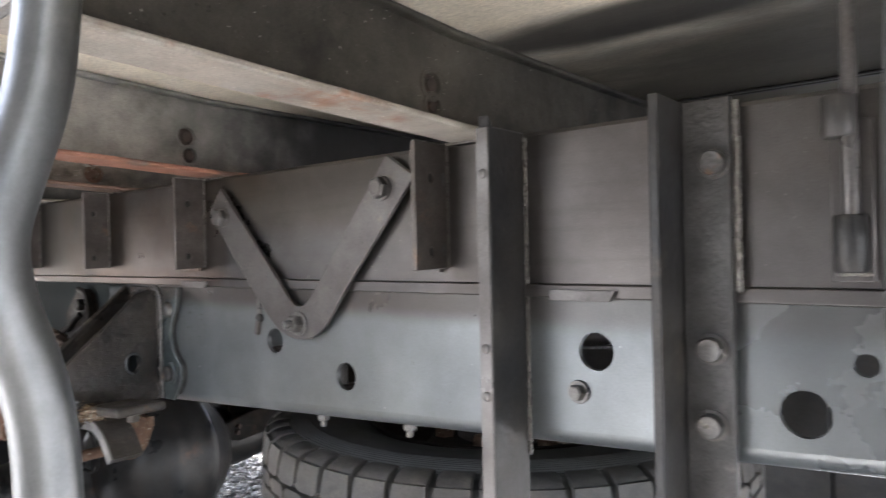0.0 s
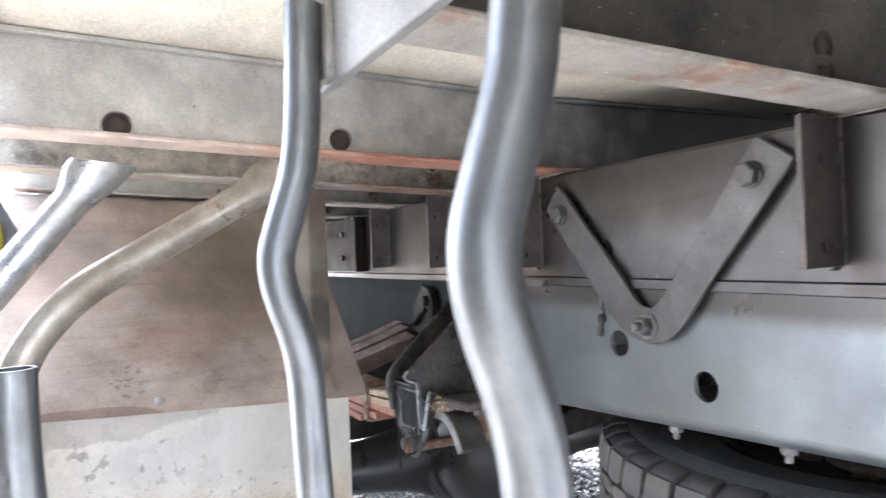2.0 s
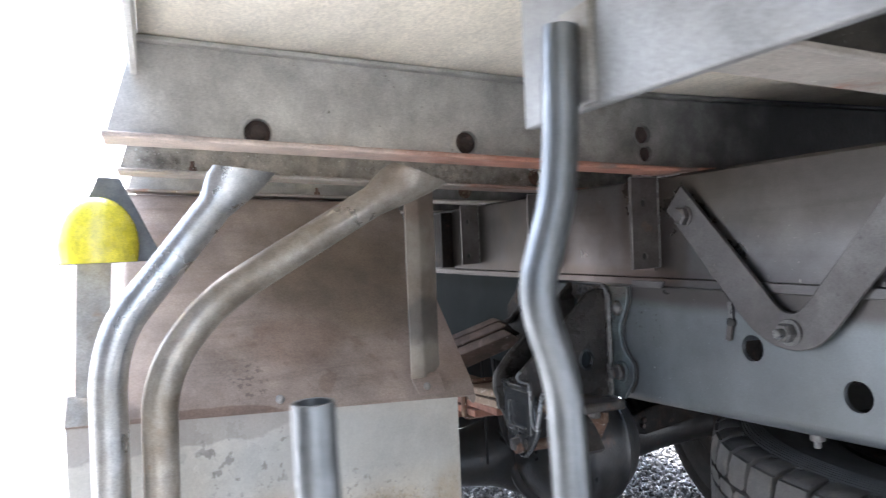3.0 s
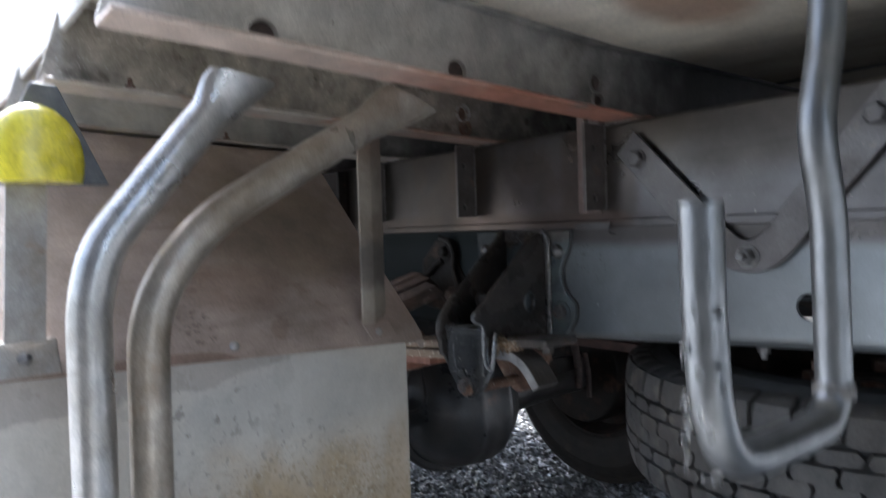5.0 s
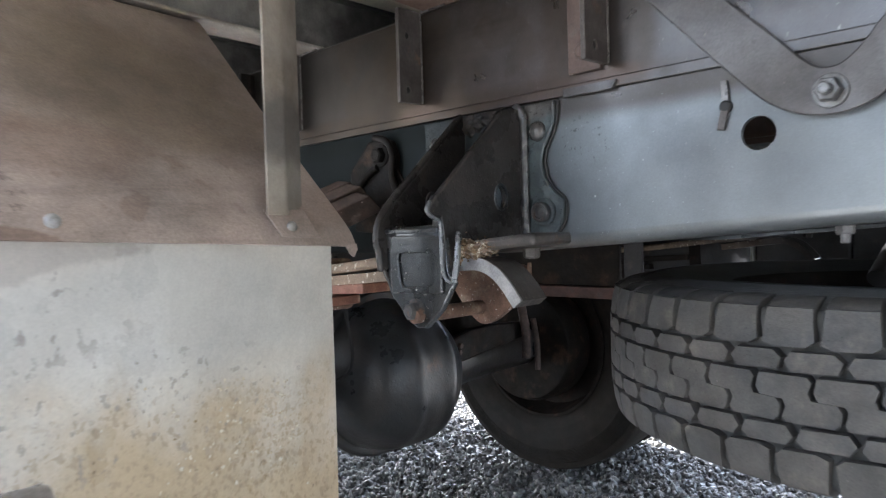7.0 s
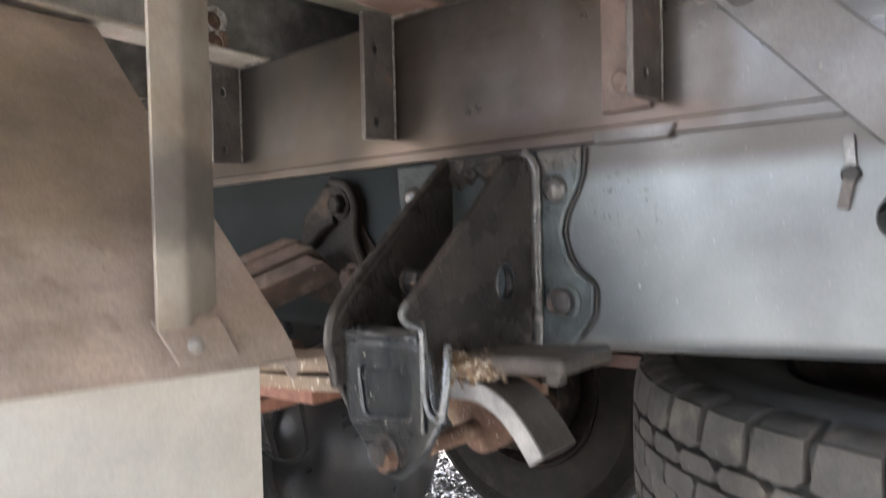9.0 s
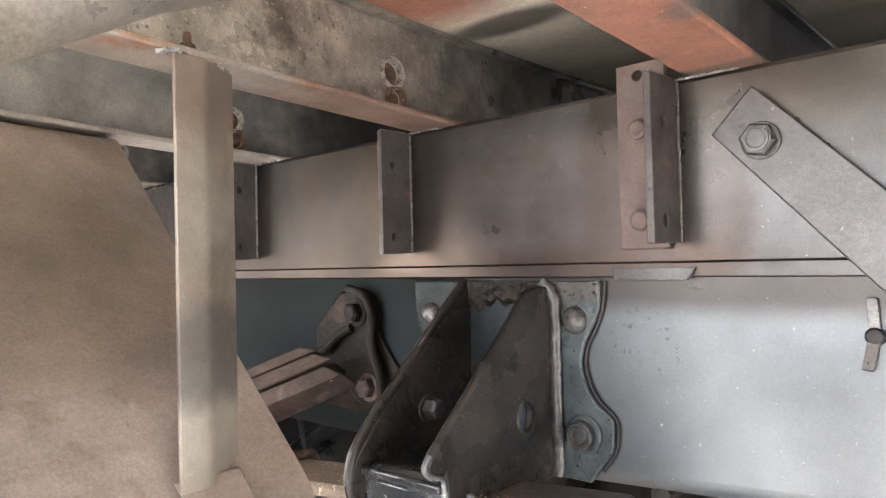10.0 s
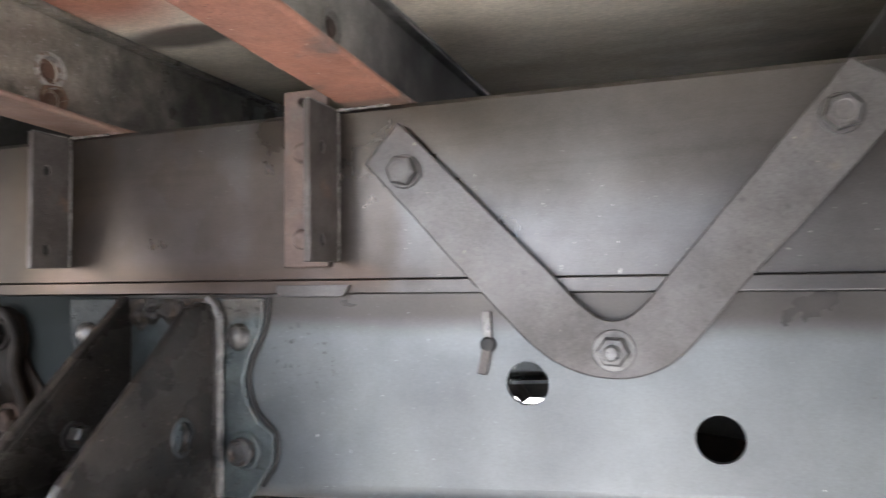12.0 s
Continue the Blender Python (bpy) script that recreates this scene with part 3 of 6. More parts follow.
def hex_bolt(parent, place, way, across, height, washer=0.0, material=None, turn=0.3, stud=0.0, name="bolt"):
    """A hexagon head with a chamfered crown; its washer is a part of it."""
    bm = bmesh.new()
    c = Vector(place)
    u, v, w = axis_frame(way)
    rows = []
    rad = across / math.sqrt(3)
    up = 0.0025 if washer else 0.0
    for d, k in ((0, 1.0), (height * 0.8, 1.0), (height, 0.86)):
        rows.append([bm.verts.new(c + w * (d + up) + (u * math.cos(math.pi / 3 * j + turn) + v * math.sin(math.pi / 3 * j + turn)) * rad * k) for j in range(6)])
    for a, b in zip(rows, rows[1:]):
        for j in range(6):
            bm.faces.new((a[j], a[(j + 1) % 6], b[(j + 1) % 6], b[j]))
    bm.faces.new(rows[0])
    bm.faces.new(rows[-1])
    if stud:
        lathe(bm, c + w * (height + up - 0.001), way, [(0, across * 0.29), (stud * 0.85, across * 0.29), (stud, across * 0.22)], 14)
    else:
        lathe(bm, c + w * (height + up - 0.0006), way, [(0, rad * 0.74), (0.0012, rad * 0.70), (0.0013, rad * 0.55), (0.0010, rad * 0.5)], 18)
    head = part(name, bm, material or BOLT, parent, smooth=25)
    if washer:
        bm = bmesh.new()
        lathe(bm, c, way, [(0, washer), (0.0018, washer), (0.0025, washer * 0.95)], 26)
        part("washer", bm, material or BOLT, head)
    return head


def rivet(parent, place, way, r, h, material=None, name="rivet"):
    bm = bmesh.new()
    prof = [(0, r)] + [(h * math.sin(a), r * math.cos(a)) for a in (0.3, 0.65, 1.0, 1.3)] + [(h, r * 0.08)]
    lathe(bm, place, way, prof, 18)
    return part(name, bm, material or BOLT, parent, smooth=60)

# ---------------------------------------------------------------- ground
bm = bmesh.new()
bmesh.ops.create_grid(bm, x_segments=60, y_segments=60, size=1500.0)
for v in bm.verts:
    v.co.z = GROUND_Z + 0.004 * noise.noise(v.co * 0.7)
tagged(part("ground", bm, EARTH), "grey pebble gravel ground under the truck", "ground", kind="structure")

# ---------------------------------------------------------------- a plain unseen wall added behind the camera to block light
bm = bmesh.new()
box(bm, -0.05, 2.6, -1.85, -1.60, GROUND_Z - 0.05, 3.0)
tagged(part("unseen_shade_wall", bm, SHADEWALL, bevel=0.01), "plain dark grey unseen wall added behind the camera to cut the light", "wall", kind="structure")

# ---------------------------------------------------------------- load floor


def lift(y):
    """The floor and its cross members rise a little towards the truck's side."""
    return 0.045 * max(0.0, -y)


def strip(x0, x1, y0, y1, z0, z1):
    """A bar across the truck that follows the rise."""
    bm = bmesh.new()
    ys = [y0, 0.0, y1] if y0 < 0 < y1 else [y0, y1]
    return plate(bm, [(y, z0 + lift(y)) for y in ys] + [(y, z1 + lift(y)) for y in reversed(ys)], [], in_yz(x0), x1 - x0)


def load_floor():
    t = thing("load_floor", (0, 0, 0.262), "cream painted load floor underside with dark stains and painted shade inboard", "truck floor")
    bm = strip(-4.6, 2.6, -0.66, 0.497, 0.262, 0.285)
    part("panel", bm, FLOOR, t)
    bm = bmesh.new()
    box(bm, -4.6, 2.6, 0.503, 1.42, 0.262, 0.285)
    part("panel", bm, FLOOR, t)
    for y in (0.492, 0.508):
        bm = bmesh.new()
        box(bm, -4.6, 2.6, y - 0.004, y + 0.004, 0.2585, 0.2615)
        part("seam_strip", bm, CHANNEL, t, "thin metal strip along the panel joint", bevel=0.001)
    bm = bmesh.new()
    box(bm, -4.6, 2.6, -0.668, -0.661, 0.252, 0.335)
    part("edge_trim", bm, CHANNEL, t, bevel=0.001)


load_floor()


def cross_member(x, web_mat, flange_mat, holes, y0=-0.695, label="", rims=True):
    """A C channel across the truck under the floor: its web on the front side, the flanges towards the rear."""
    t = thing("cross_member", (x, 0.4, 0.150), label, "cross member", "cross members under the floor")
    bm = bmesh.new()
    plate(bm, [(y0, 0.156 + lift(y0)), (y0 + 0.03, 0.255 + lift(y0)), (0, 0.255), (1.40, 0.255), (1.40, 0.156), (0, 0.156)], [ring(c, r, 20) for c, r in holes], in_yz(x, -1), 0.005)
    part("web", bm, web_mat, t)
    part("bottom_flange", strip(x - 0.005, x + 0.05, y0, 1.40, 0.150, 0.1558), flange_mat, t, "weathered bottom flange", bevel=0.0018)
    part("top_flange", strip(x - 0.005, x + 0.012, y0 + 0.03, 1.40, 0.2555, 0.2612), web_mat, t, bevel=0.0015)
    for (y, z), r in holes:
        bm = bmesh.new()
        lathe(bm, (x - 0.0005, y, z), (1, 0, 0), [(0, r + 0.005), (0.0022, r + 0.004), (0.0024, r + 0.0005), (-0.004, r - 0.001)], 22, closed=True)
        part("hole_rim", bm, CRUST if rims and r > 0.012 else RUST if rims else web_mat, t, "crusted rim round the hole" if rims else "")
        bm = bmesh.new()
        sunk = 0.012 if rims else 0.009
        lathe(bm, (x - sunk, y, z), (1, 0, 0), [(0, r * 0.97), (0.005, r * 0.95), (0.0075, r * 0.72), (0.0078, r * 0.60), (0.0098, r * 0.54), (0.0098, r * 0.05)], 18)
        part("plug", bm, RUST if rims else PLUGRUST, t, "rusty bolt head in the hole")
    return t


H2 = [((-0.034, 0.206), 0.0125), ((-0.03, 0.180), 0.0105)]
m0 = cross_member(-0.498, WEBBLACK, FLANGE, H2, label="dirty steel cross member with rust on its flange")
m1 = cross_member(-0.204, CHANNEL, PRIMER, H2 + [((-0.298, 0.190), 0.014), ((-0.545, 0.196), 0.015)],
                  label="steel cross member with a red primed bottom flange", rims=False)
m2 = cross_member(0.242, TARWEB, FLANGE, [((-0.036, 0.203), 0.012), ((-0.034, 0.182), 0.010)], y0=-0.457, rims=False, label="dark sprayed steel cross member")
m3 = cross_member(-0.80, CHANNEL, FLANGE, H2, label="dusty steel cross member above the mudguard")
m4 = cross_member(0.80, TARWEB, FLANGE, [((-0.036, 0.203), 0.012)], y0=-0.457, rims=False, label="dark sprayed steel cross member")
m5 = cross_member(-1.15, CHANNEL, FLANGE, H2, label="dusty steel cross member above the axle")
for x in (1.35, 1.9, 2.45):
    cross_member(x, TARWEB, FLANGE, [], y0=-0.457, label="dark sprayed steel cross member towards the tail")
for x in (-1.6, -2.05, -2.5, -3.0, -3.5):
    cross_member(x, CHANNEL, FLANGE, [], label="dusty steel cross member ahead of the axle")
for y in (-0.274, -0.60):
    hex_bolt(m0, (-0.462, y, 0.1562 + lift(y)), (0, 0, 1), 0.010, 0.006, material=RUST, stud=0.009, name="stud")
hex_bolt(m3, (-0.765, -0.36, 0.1562 + lift(-0.36)), (0, 0, 1), 0.010, 0.006, material=RUST, stud=0.009, name="stud")

# ---------------------------------------------------------------- subframe and chassis rail


def subframe(y, sgn, name_label):
    t = thing("subframe_rail", (-0.5, y, 0.0), name_label, "subframe rail", "rails along the truck")
    bm = bmesh.new()
    prof = [(y, 0.0092), (y, 0.146), (y + sgn * 0.004, 0.150), (y + sgn * 0.065, 0.150), (y + sgn * 0.065, 0.144), (y + sgn * 0.007, 0.144),
            (y + sgn * 0.007, 0.014), (y + sgn * 0.065, 0.014), (y + sgn * 0.065, 0.008), (y + sgn * 0.0012, 0.008)]
    ends = [[bm.verts.new((x, a, b)) for a, b in prof] for x in (-4.6, 2.55)]
    k = len(prof)
    for j in range(k):
        bm.faces.new((ends[0][j], ends[0][(j + 1) % k], ends[1][(j + 1) % k], ends[1][j]))
    bm.faces.new(ends[0])
    bm.faces.new(ends[1])
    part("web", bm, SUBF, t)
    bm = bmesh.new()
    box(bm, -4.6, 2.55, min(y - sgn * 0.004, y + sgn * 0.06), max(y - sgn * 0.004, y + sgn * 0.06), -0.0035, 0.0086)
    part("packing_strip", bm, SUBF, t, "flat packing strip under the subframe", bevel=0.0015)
    return t


sub = subframe(0.0, 1, "grey-brown painted subframe rail above the chassis rail")
sub2 = subframe(0.74, -1, "grey-brown painted subframe rail of the far side")
for x0, x1 in ((-0.272, -0.203), (0.352, 0.418)):
    bm = bmesh.new()
    plate(bm, [(x0, 0.004), (x1, 0.004), (x1 - 0.006, -0.0055), (x0, -0.0055)], [], in_xz(-0.0042), 0.004)
    part("shim", bm, STRAP, sub, "short welded shim plate", bevel=0.001)


def rail_bottom(x):
    return -0.184 if x < -0.38 else -0.184 + 0.0617 * (min(x, 1.2) + 0.38)


def chassis_rail(y, sgn, holes, label):
    t = thing("chassis_rail", (-0.5, y, rail_bottom(-0.5)), label, "chassis rail", "rails along the truck")
    xs = [-4.6, -0.38, 1.2, 2.55]
    low = [(x, rail_bottom(x) + 0.015) for x in xs]
    bm = bmesh.new()
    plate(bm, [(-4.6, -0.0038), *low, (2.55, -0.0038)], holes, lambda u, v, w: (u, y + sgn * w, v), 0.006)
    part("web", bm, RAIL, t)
    bm = bmesh.new()
    arc = [(0.015 - 0.015 * math.cos(a), 0.015 - 0.015 * math.sin(a)) for a in [i * math.pi / 12 for i in range(7)]] + [(0.065, 0.0), (0.065, 0.006)]
    arc += [(0.015 - 0.009 * math.cos(a), 0.015 - 0.009 * math.sin(a)) for a in [math.pi / 2 - i * math.pi / 12 for i in range(7)]]
    rows = [[bm.verts.new((x, y + sgn * a, rail_bottom(x) + b)) for a, b in arc] for x in xs]
    k = len(arc)
    for r0, r1 in zip(rows, rows[1:]):
        for j in range(k):
            bm.faces.new((r0[j], r0[(j + 1) % k], r1[(j + 1) % k], r1[j]))
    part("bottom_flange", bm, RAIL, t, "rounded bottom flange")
    bm = bmesh.new()
    box(bm, -4.6, 2.55, min(y + sgn * 0.0065, y + sgn * 0.065), max(y, y + sgn * 0.065), -0.0095, -0.0048)
    part("top_flange", bm, RAIL, t)
    return t


RAIL_HOLES = [ring((-0.060, -0.071), 0.0162), ring((0.073, -0.104), 0.0165), ring((0.394, -0.050), 0.0168), ring((0.559, -0.083), 0.0175),
              ring((0.598, -0.044), 0.0082, 20)]
rail = chassis_rail(0.0, 1, RAIL_HOLES, "blue-grey painted chassis rail with round holes")
rail2 = chassis_rail(0.74, -1, [ring((-0.3, -0.08), 0.03)], "blue-grey painted chassis rail of the far side")
hex_bolt(rail, (0.377, 0.0, -0.087), (0, -1, 0), 0.013, 0.007, washer=0.0105, material=BOLT)
for x in (0.006, 0.152, 0.30):
    hex_bolt(rail, (x, 0.022, rail_bottom(x) - 0.0002), (0, 0, -1), 0.014, 0.008, material=BOLT, stud=0.009, name="nut")
# a spring clip that hangs on the rail
bm = bmesh.new()
plate(bm, [(-0.0938, -0.018), (-0.0925, -0.0172), (-0.0880, -0.0172), (-0.0868, -0.018), (-0.0856, -0.041), (-0.0925, -0.041)], [], in_xz(-0.0004), 0.003)
clip = part("cable_clip", bm, BOLT, rail, "small bent metal clip", bevel=0.0008)
bm = bmesh.new()
plate(bm, [(-0.0935, -0.045), (-0.0858, -0.045), (-0.0905, -0.0655), (-0.0975, -0.0645)], [], in_xz(-0.001), 0.004)
part("clip_tail", bm, CLEAT, clip, bevel=0.001)
bm = bmesh.new()
lathe(bm, (-0.0892, 0.0, -0.0425), (0, -1, 0), [(0.0, 0.0062), (0.0035, 0.0060), (0.0050, 0.0046), (0.0054, 0.0006)], 20)
part("grommet", bm, FLATBLACK, clip, "black rubber grommet")


def weld_on(parent, a, b, r, seed, mat=None):
    part("weld_bead", weld(bmesh.new(), a, b, r, seed), mat or WELD, parent, "lumpy weld bead", smooth=60)


# ---------------------------------------------------------------- cleats that tie the cross members to the subframe


def worn_bolt(parent, place, r, h, material):
    """A painted-over bolt head, its corners worn nearly round, on a thin washer."""
    bm = bmesh.new()
    lathe(bm, place, (0, -1, 0), [(0, r * 1.18), (0.0013, r * 1.16), (0.0015, r * 0.98), (h * 0.72, r * 0.96), (h * 0.93, r * 0.84), (h, r * 0.6), (h * 0.94, r * 0.52), (h * 0.93, r * 0.05)], 24)
    for v in bm.verts:
        d = v.co - Vector(place)
        k = 1.0 + 0.035 * math.cos(6 * math.atan2(d.z, d.x) + place[2] * 40)
        v.co.x, v.co.z = place[0] + d.x * k, place[2] + d.z * k
    return part("bolt", bm, material, parent, smooth=50)


def cleat(x, y_out, flat, label, mat=CLEAT, flat_mat=None):
    t = thing("angle_cleat", (x, 0, 0.022), label, "angle bracket", "angle cleats on the subframe")
    bm = bmesh.new()
    plate(bm, [(-0.0005, 0.023), (-0.0005, 0.149), (y_out, 0.149), (y_out, 0.022)],
          [ring((-0.026, 0.040), 0.0038, 14, 1.3), ring((-0.026, 0.114), 0.0038, 14, 1.3)], in_yz(x, -1), 0.006)
    part("outer_leg", bm, mat, t, bevel=0.001)
    # black discs set into the holes so that they look shaded
    for z in (0.040, 0.114):
        bm = bmesh.new()
        lathe(bm, (x - 0.0062, -0.026, z), (1, 0, 0), [(0, 0.0048), (0.004, 0.0048), (0.0042, 0.0005)], 14)
        part("hole_shade_disc", bm, FLATBLACK, t, "dark disc standing in for the shade in the hole")
    if flat:
        bm = bmesh.new()
        plate(bm, [(x - flat, 0.019), (x - 0.0065, 0.019), (x - 0.0065, 0.168 if flat_mat else 0.149), (x - flat, 0.168 if flat_mat else 0.149)],
              [ring((x - flat * 0.62, 0.158), 0.0042, 14)] if flat_mat else [], in_xz(-0.0003), 0.006)
        part("flat_leg", bm, flat_mat or mat, t, "flat leg bolted to the subframe", bevel=0.001)
        for z in (0.042, 0.114):
            worn_bolt(t, (x - flat * 0.60, -0.0064, z), 0.0085, 0.006, OLDPRIMER if flat_mat else BOLTD)
    weld_on(t, (x + 0.001, -0.001, 0.024), (x + 0.001, -0.001, 0.147), 0.0013, int(x * 100))
    weld_on(t, (x + 0.001, -0.002, 0.1492), (x + 0.048, -0.001, 0.1495), 0.0013, int(x * 100) + 5, BRIGHTWELD)
    weld_on(t, (x - 0.003, y_out + 0.002, 0.1495), (x - 0.001, -0.003, 0.1492), 0.0012, int(x * 100) + 6, BRIGHTWELD)
    return t


cleat(-0.217, -0.046, 0.048, "dark angle cleat with a red primed flat leg and two bolts", flat_mat=OLDPRIMER)
cleat(-0.509, -0.042, 0.0, "dark steel angle cleat welded to the subframe")
cleat(0.231, -0.050, 0.012, "dark steel angle cleat with two small holes")
cleat(-0.80, -0.042, 0.0, "dusty angle cleat beside the mudguard")



def mounting_plate():
    t = thing("mounting_plate", (-1.08, -0.012, 0.012), "black steel mounting plate with two bolts on the subframe", "bracket")
    bm = bmesh.new()
    plate(bm, [(-1.62, 0.012), (-0.944, 0.012), (-0.944, 0.142), (-1.62, 0.142)], [], in_xz(-0.0005), 0.010)
    part("plate", bm, CASTING, t, bevel=0.002)
    bm = bmesh.new()
    box(bm, -0.952, -0.942, -0.030, -0.0106, 0.012, 0.142)
    part("folded_edge", bm, CASTING, t, bevel=0.002)
    for z in (0.046, 0.106):
        hex_bolt(t, (-1.09, -0.0108, z), (0, -1, 0), 0.013, 0.007, material=BOLTD)


mounting_plate()

# ---------------------------------------------------------------- the V strap


def v_strap():
    t = thing("v_strap_bracket", (0.005, -0.006, -0.06), "grey painted V-shaped strap bolted across subframe and chassis rail", "bracket")
    outer = [(-0.187, 0.101), (-0.083, -0.012), (-0.056, -0.040), (-0.034, -0.056), (-0.009, -0.064), (0.018, -0.064), (0.041, -0.055), (0.058, -0.039), (0.088, -0.001), (0.196, 0.120)]
    inner = [(0.157, 0.146), (0.045, 0.012), (0.026, -0.012), (0.012, -0.023), (-0.004, -0.023), (-0.020, -0.010), (-0.034, 0.006), (-0.158, 0.132)]
    out = [(p.x, p.y) for p in rounded(outer, 0.014, 3) + rounded(inner, 0.010, 3)]
    bm = bmesh.new()
    plate(bm, out, [], in_xz(-0.0064), 0.006)
    part("strap", bm, STRAP, t, bevel=0.0012)
    hex_bolt(t, (-0.152, -0.0126, 0.092), (0, -1, 0), 0.021, 0.009, washer=0.0135, material=STRAP, turn=0.1)
    hex_bolt(t, (0.150, -0.0126, 0.110), (0, -1, 0), 0.021, 0.009, washer=0.0135, material=STRAP, turn=0.5)
    hex_bolt(t, (0.005, -0.0126, -0.044), (0, -1, 0), 0.019, 0.011, washer=0.015, material=BOLT, turn=0.2, stud=0.010)
    return t


v_strap()

# ---------------------------------------------------------------- upright angles behind the axle


def upright_one():
    t = thing("upright_angle", (0.32, -0.03, -0.45), "grey steel upright angle welded over both rails", "steel upright", "upright angles on the rails")
    bm = bmesh.new()
    plate(bm, [(-0.001, -0.45), (-0.001, 0.150), (-0.050, 0.150), (-0.057, 0.160), (-0.057, -0.45)], [], in_yz(0.3245, -1), 0.012)
    part("outer_leg", bm, DARKP, t, bevel=0.0015)
    # outer leg near black, with a paler strip along its edge
    bm = bmesh.new()
    box(bm, 0.3115, 0.3246, -0.0592, -0.0572, -0.45, 0.149)
    part("edge_face", bm, STRAP, t, "pale strip along the edge", bevel=0.0006)
    weld_on(t, (0.326, -0.002, -0.15), (0.326, -0.002, 0.145), 0.0020, 31)
    for z in (0.108, -0.046, -0.088):
        rivet(t, (0.3185, -0.0593, z), (0, -1, 0), 0.0045, 0.0016, STRAP, "spot_mark")
    return t


def upright_two():
    t = thing("upright_angle", (0.49, -0.03, -0.45), "dark steel upright angle with three large bolts", "steel upright", "upright angles on the rails")
    bm = bmesh.new()
    plate(bm, [(-0.0005, -0.45), (-0.0005, 0.154), (-0.060, 0.154), (-0.060, -0.45)], [], in_yz(0.4775, -1), 0.008)
    part("outer_leg", bm, DARKP, t, bevel=0.0015)
    bm = bmesh.new()
    plate(bm, [(0.478, -0.45), (0.515, -0.45), (0.515, 0.153), (0.478, 0.153)], [], in_xz(-0.0065), 0.009)
    part("flat_leg", bm, UPLEG, t, "pitted flat leg", bevel=0.0015)
    weld_on(t, (0.517, -0.008, 0.005), (0.517, -0.008, 0.150), 0.0036, 41)
    for x, z in ((0.5035, 0.103), (0.499, -0.038), (0.498, -0.096)):
        bm = bmesh.new()
        lathe(bm, (x, -0.0157, z), (0, -1, 0), [(0, 0.0120), (0.0018, 0.0120), (0.0022, 0.0096), (0.0095, 0.0094), (0.0108, 0.0084), (0.0104, 0.0050), (0.0104, 0.0005)], 26)
        part("bolt", bm, BOLTD if z > 0.1 else RIVETP, t, "dark round bolt head" if z > 0.1 else "grey round bolt head", smooth=30)
    return t


upright_one()
upright_two()

# ---------------------------------------------------------------- drop latch at the rear


def drop_latch():
    t = thing("latch_rod", (0.593, -0.02, 0.02), "grey steel latch rod in two welded sleeves", "latch")
    bm = bmesh.new()
    tube(bm, [(0.5935, -0.02, z) for z in (0.03, 0.12, 0.24)], 0.0055, 14)
    part("rod", bm, STRAP, t)
    for x, z0, z1, mat in ((0.587, 0.112, 0.141, DARKP), (0.593, 0.021, 0.060, DARKP)):
        bm = bmesh.new()
        lathe(bm, (x, -0.02, z0), (0, 0, 1), [(0, 0.0095), (0.002, 0.0108), (z1 - z0 - 0.002, 0.0108), (z1 - z0, 0.0095)], 20)
        part("sleeve", bm, mat, t, bevel=0.0004)
    weld_on(t, (0.583, -0.010, 0.020), (0.604, -0.010, 0.020), 0.003, 77)
    bm = bmesh.new()
    box(bm, 0.580, 0.606, -0.012, -0.0065, 0.014, 0.125)
    part("back_plate", bm, SUBF, t, bevel=0.001)


drop_latch()

# ---------------------------------------------------------------- spring hanger


def soft_loop(points, r, steps=4):
    """A closed outline with rounded corners."""
    k = len(points)
    out = []
    for i in range(k):
        a, b, c = Vector(points[i - 1]), Vector(points[i]), Vector(points[(i + 1) % k])
        p, q = b + (a - b).normalized() * r, b + (c - b).normalized() * r
        for j in range(steps + 1):
            f = j / steps
            v = (1 - f) ** 2 * p + 2 * f * (1 - f) * b + f * f * q
            out.append((v.x, v.y))
    return out


def flanged_bolt(parent, place):
    """A round flanged bolt: a broad collar, a hexagon and a dished face with rings."""
    bm = bmesh.new()
    lathe(bm, place, (0, -1, 0), [(0, 0.0165), (0.0025, 0.0165), (0.004, 0.0145)], 30)
    collar = part("flange", bm, BACKPLATE, parent, "broad bolt collar", smooth=30)
    bm = bmesh.new()
    lathe(bm, place, (0, -1, 0), [(0.003, 0.0120), (0.010, 0.0118), (0.0115, 0.0105), (0.0105, 0.0092), (0.0110, 0.0080), (0.0098, 0.0068), (0.0104, 0.0045), (0.0104, 0.0005)], 30)
    part("dished_head", bm, BOLTD, collar, "dished bolt head with rings", smooth=30)


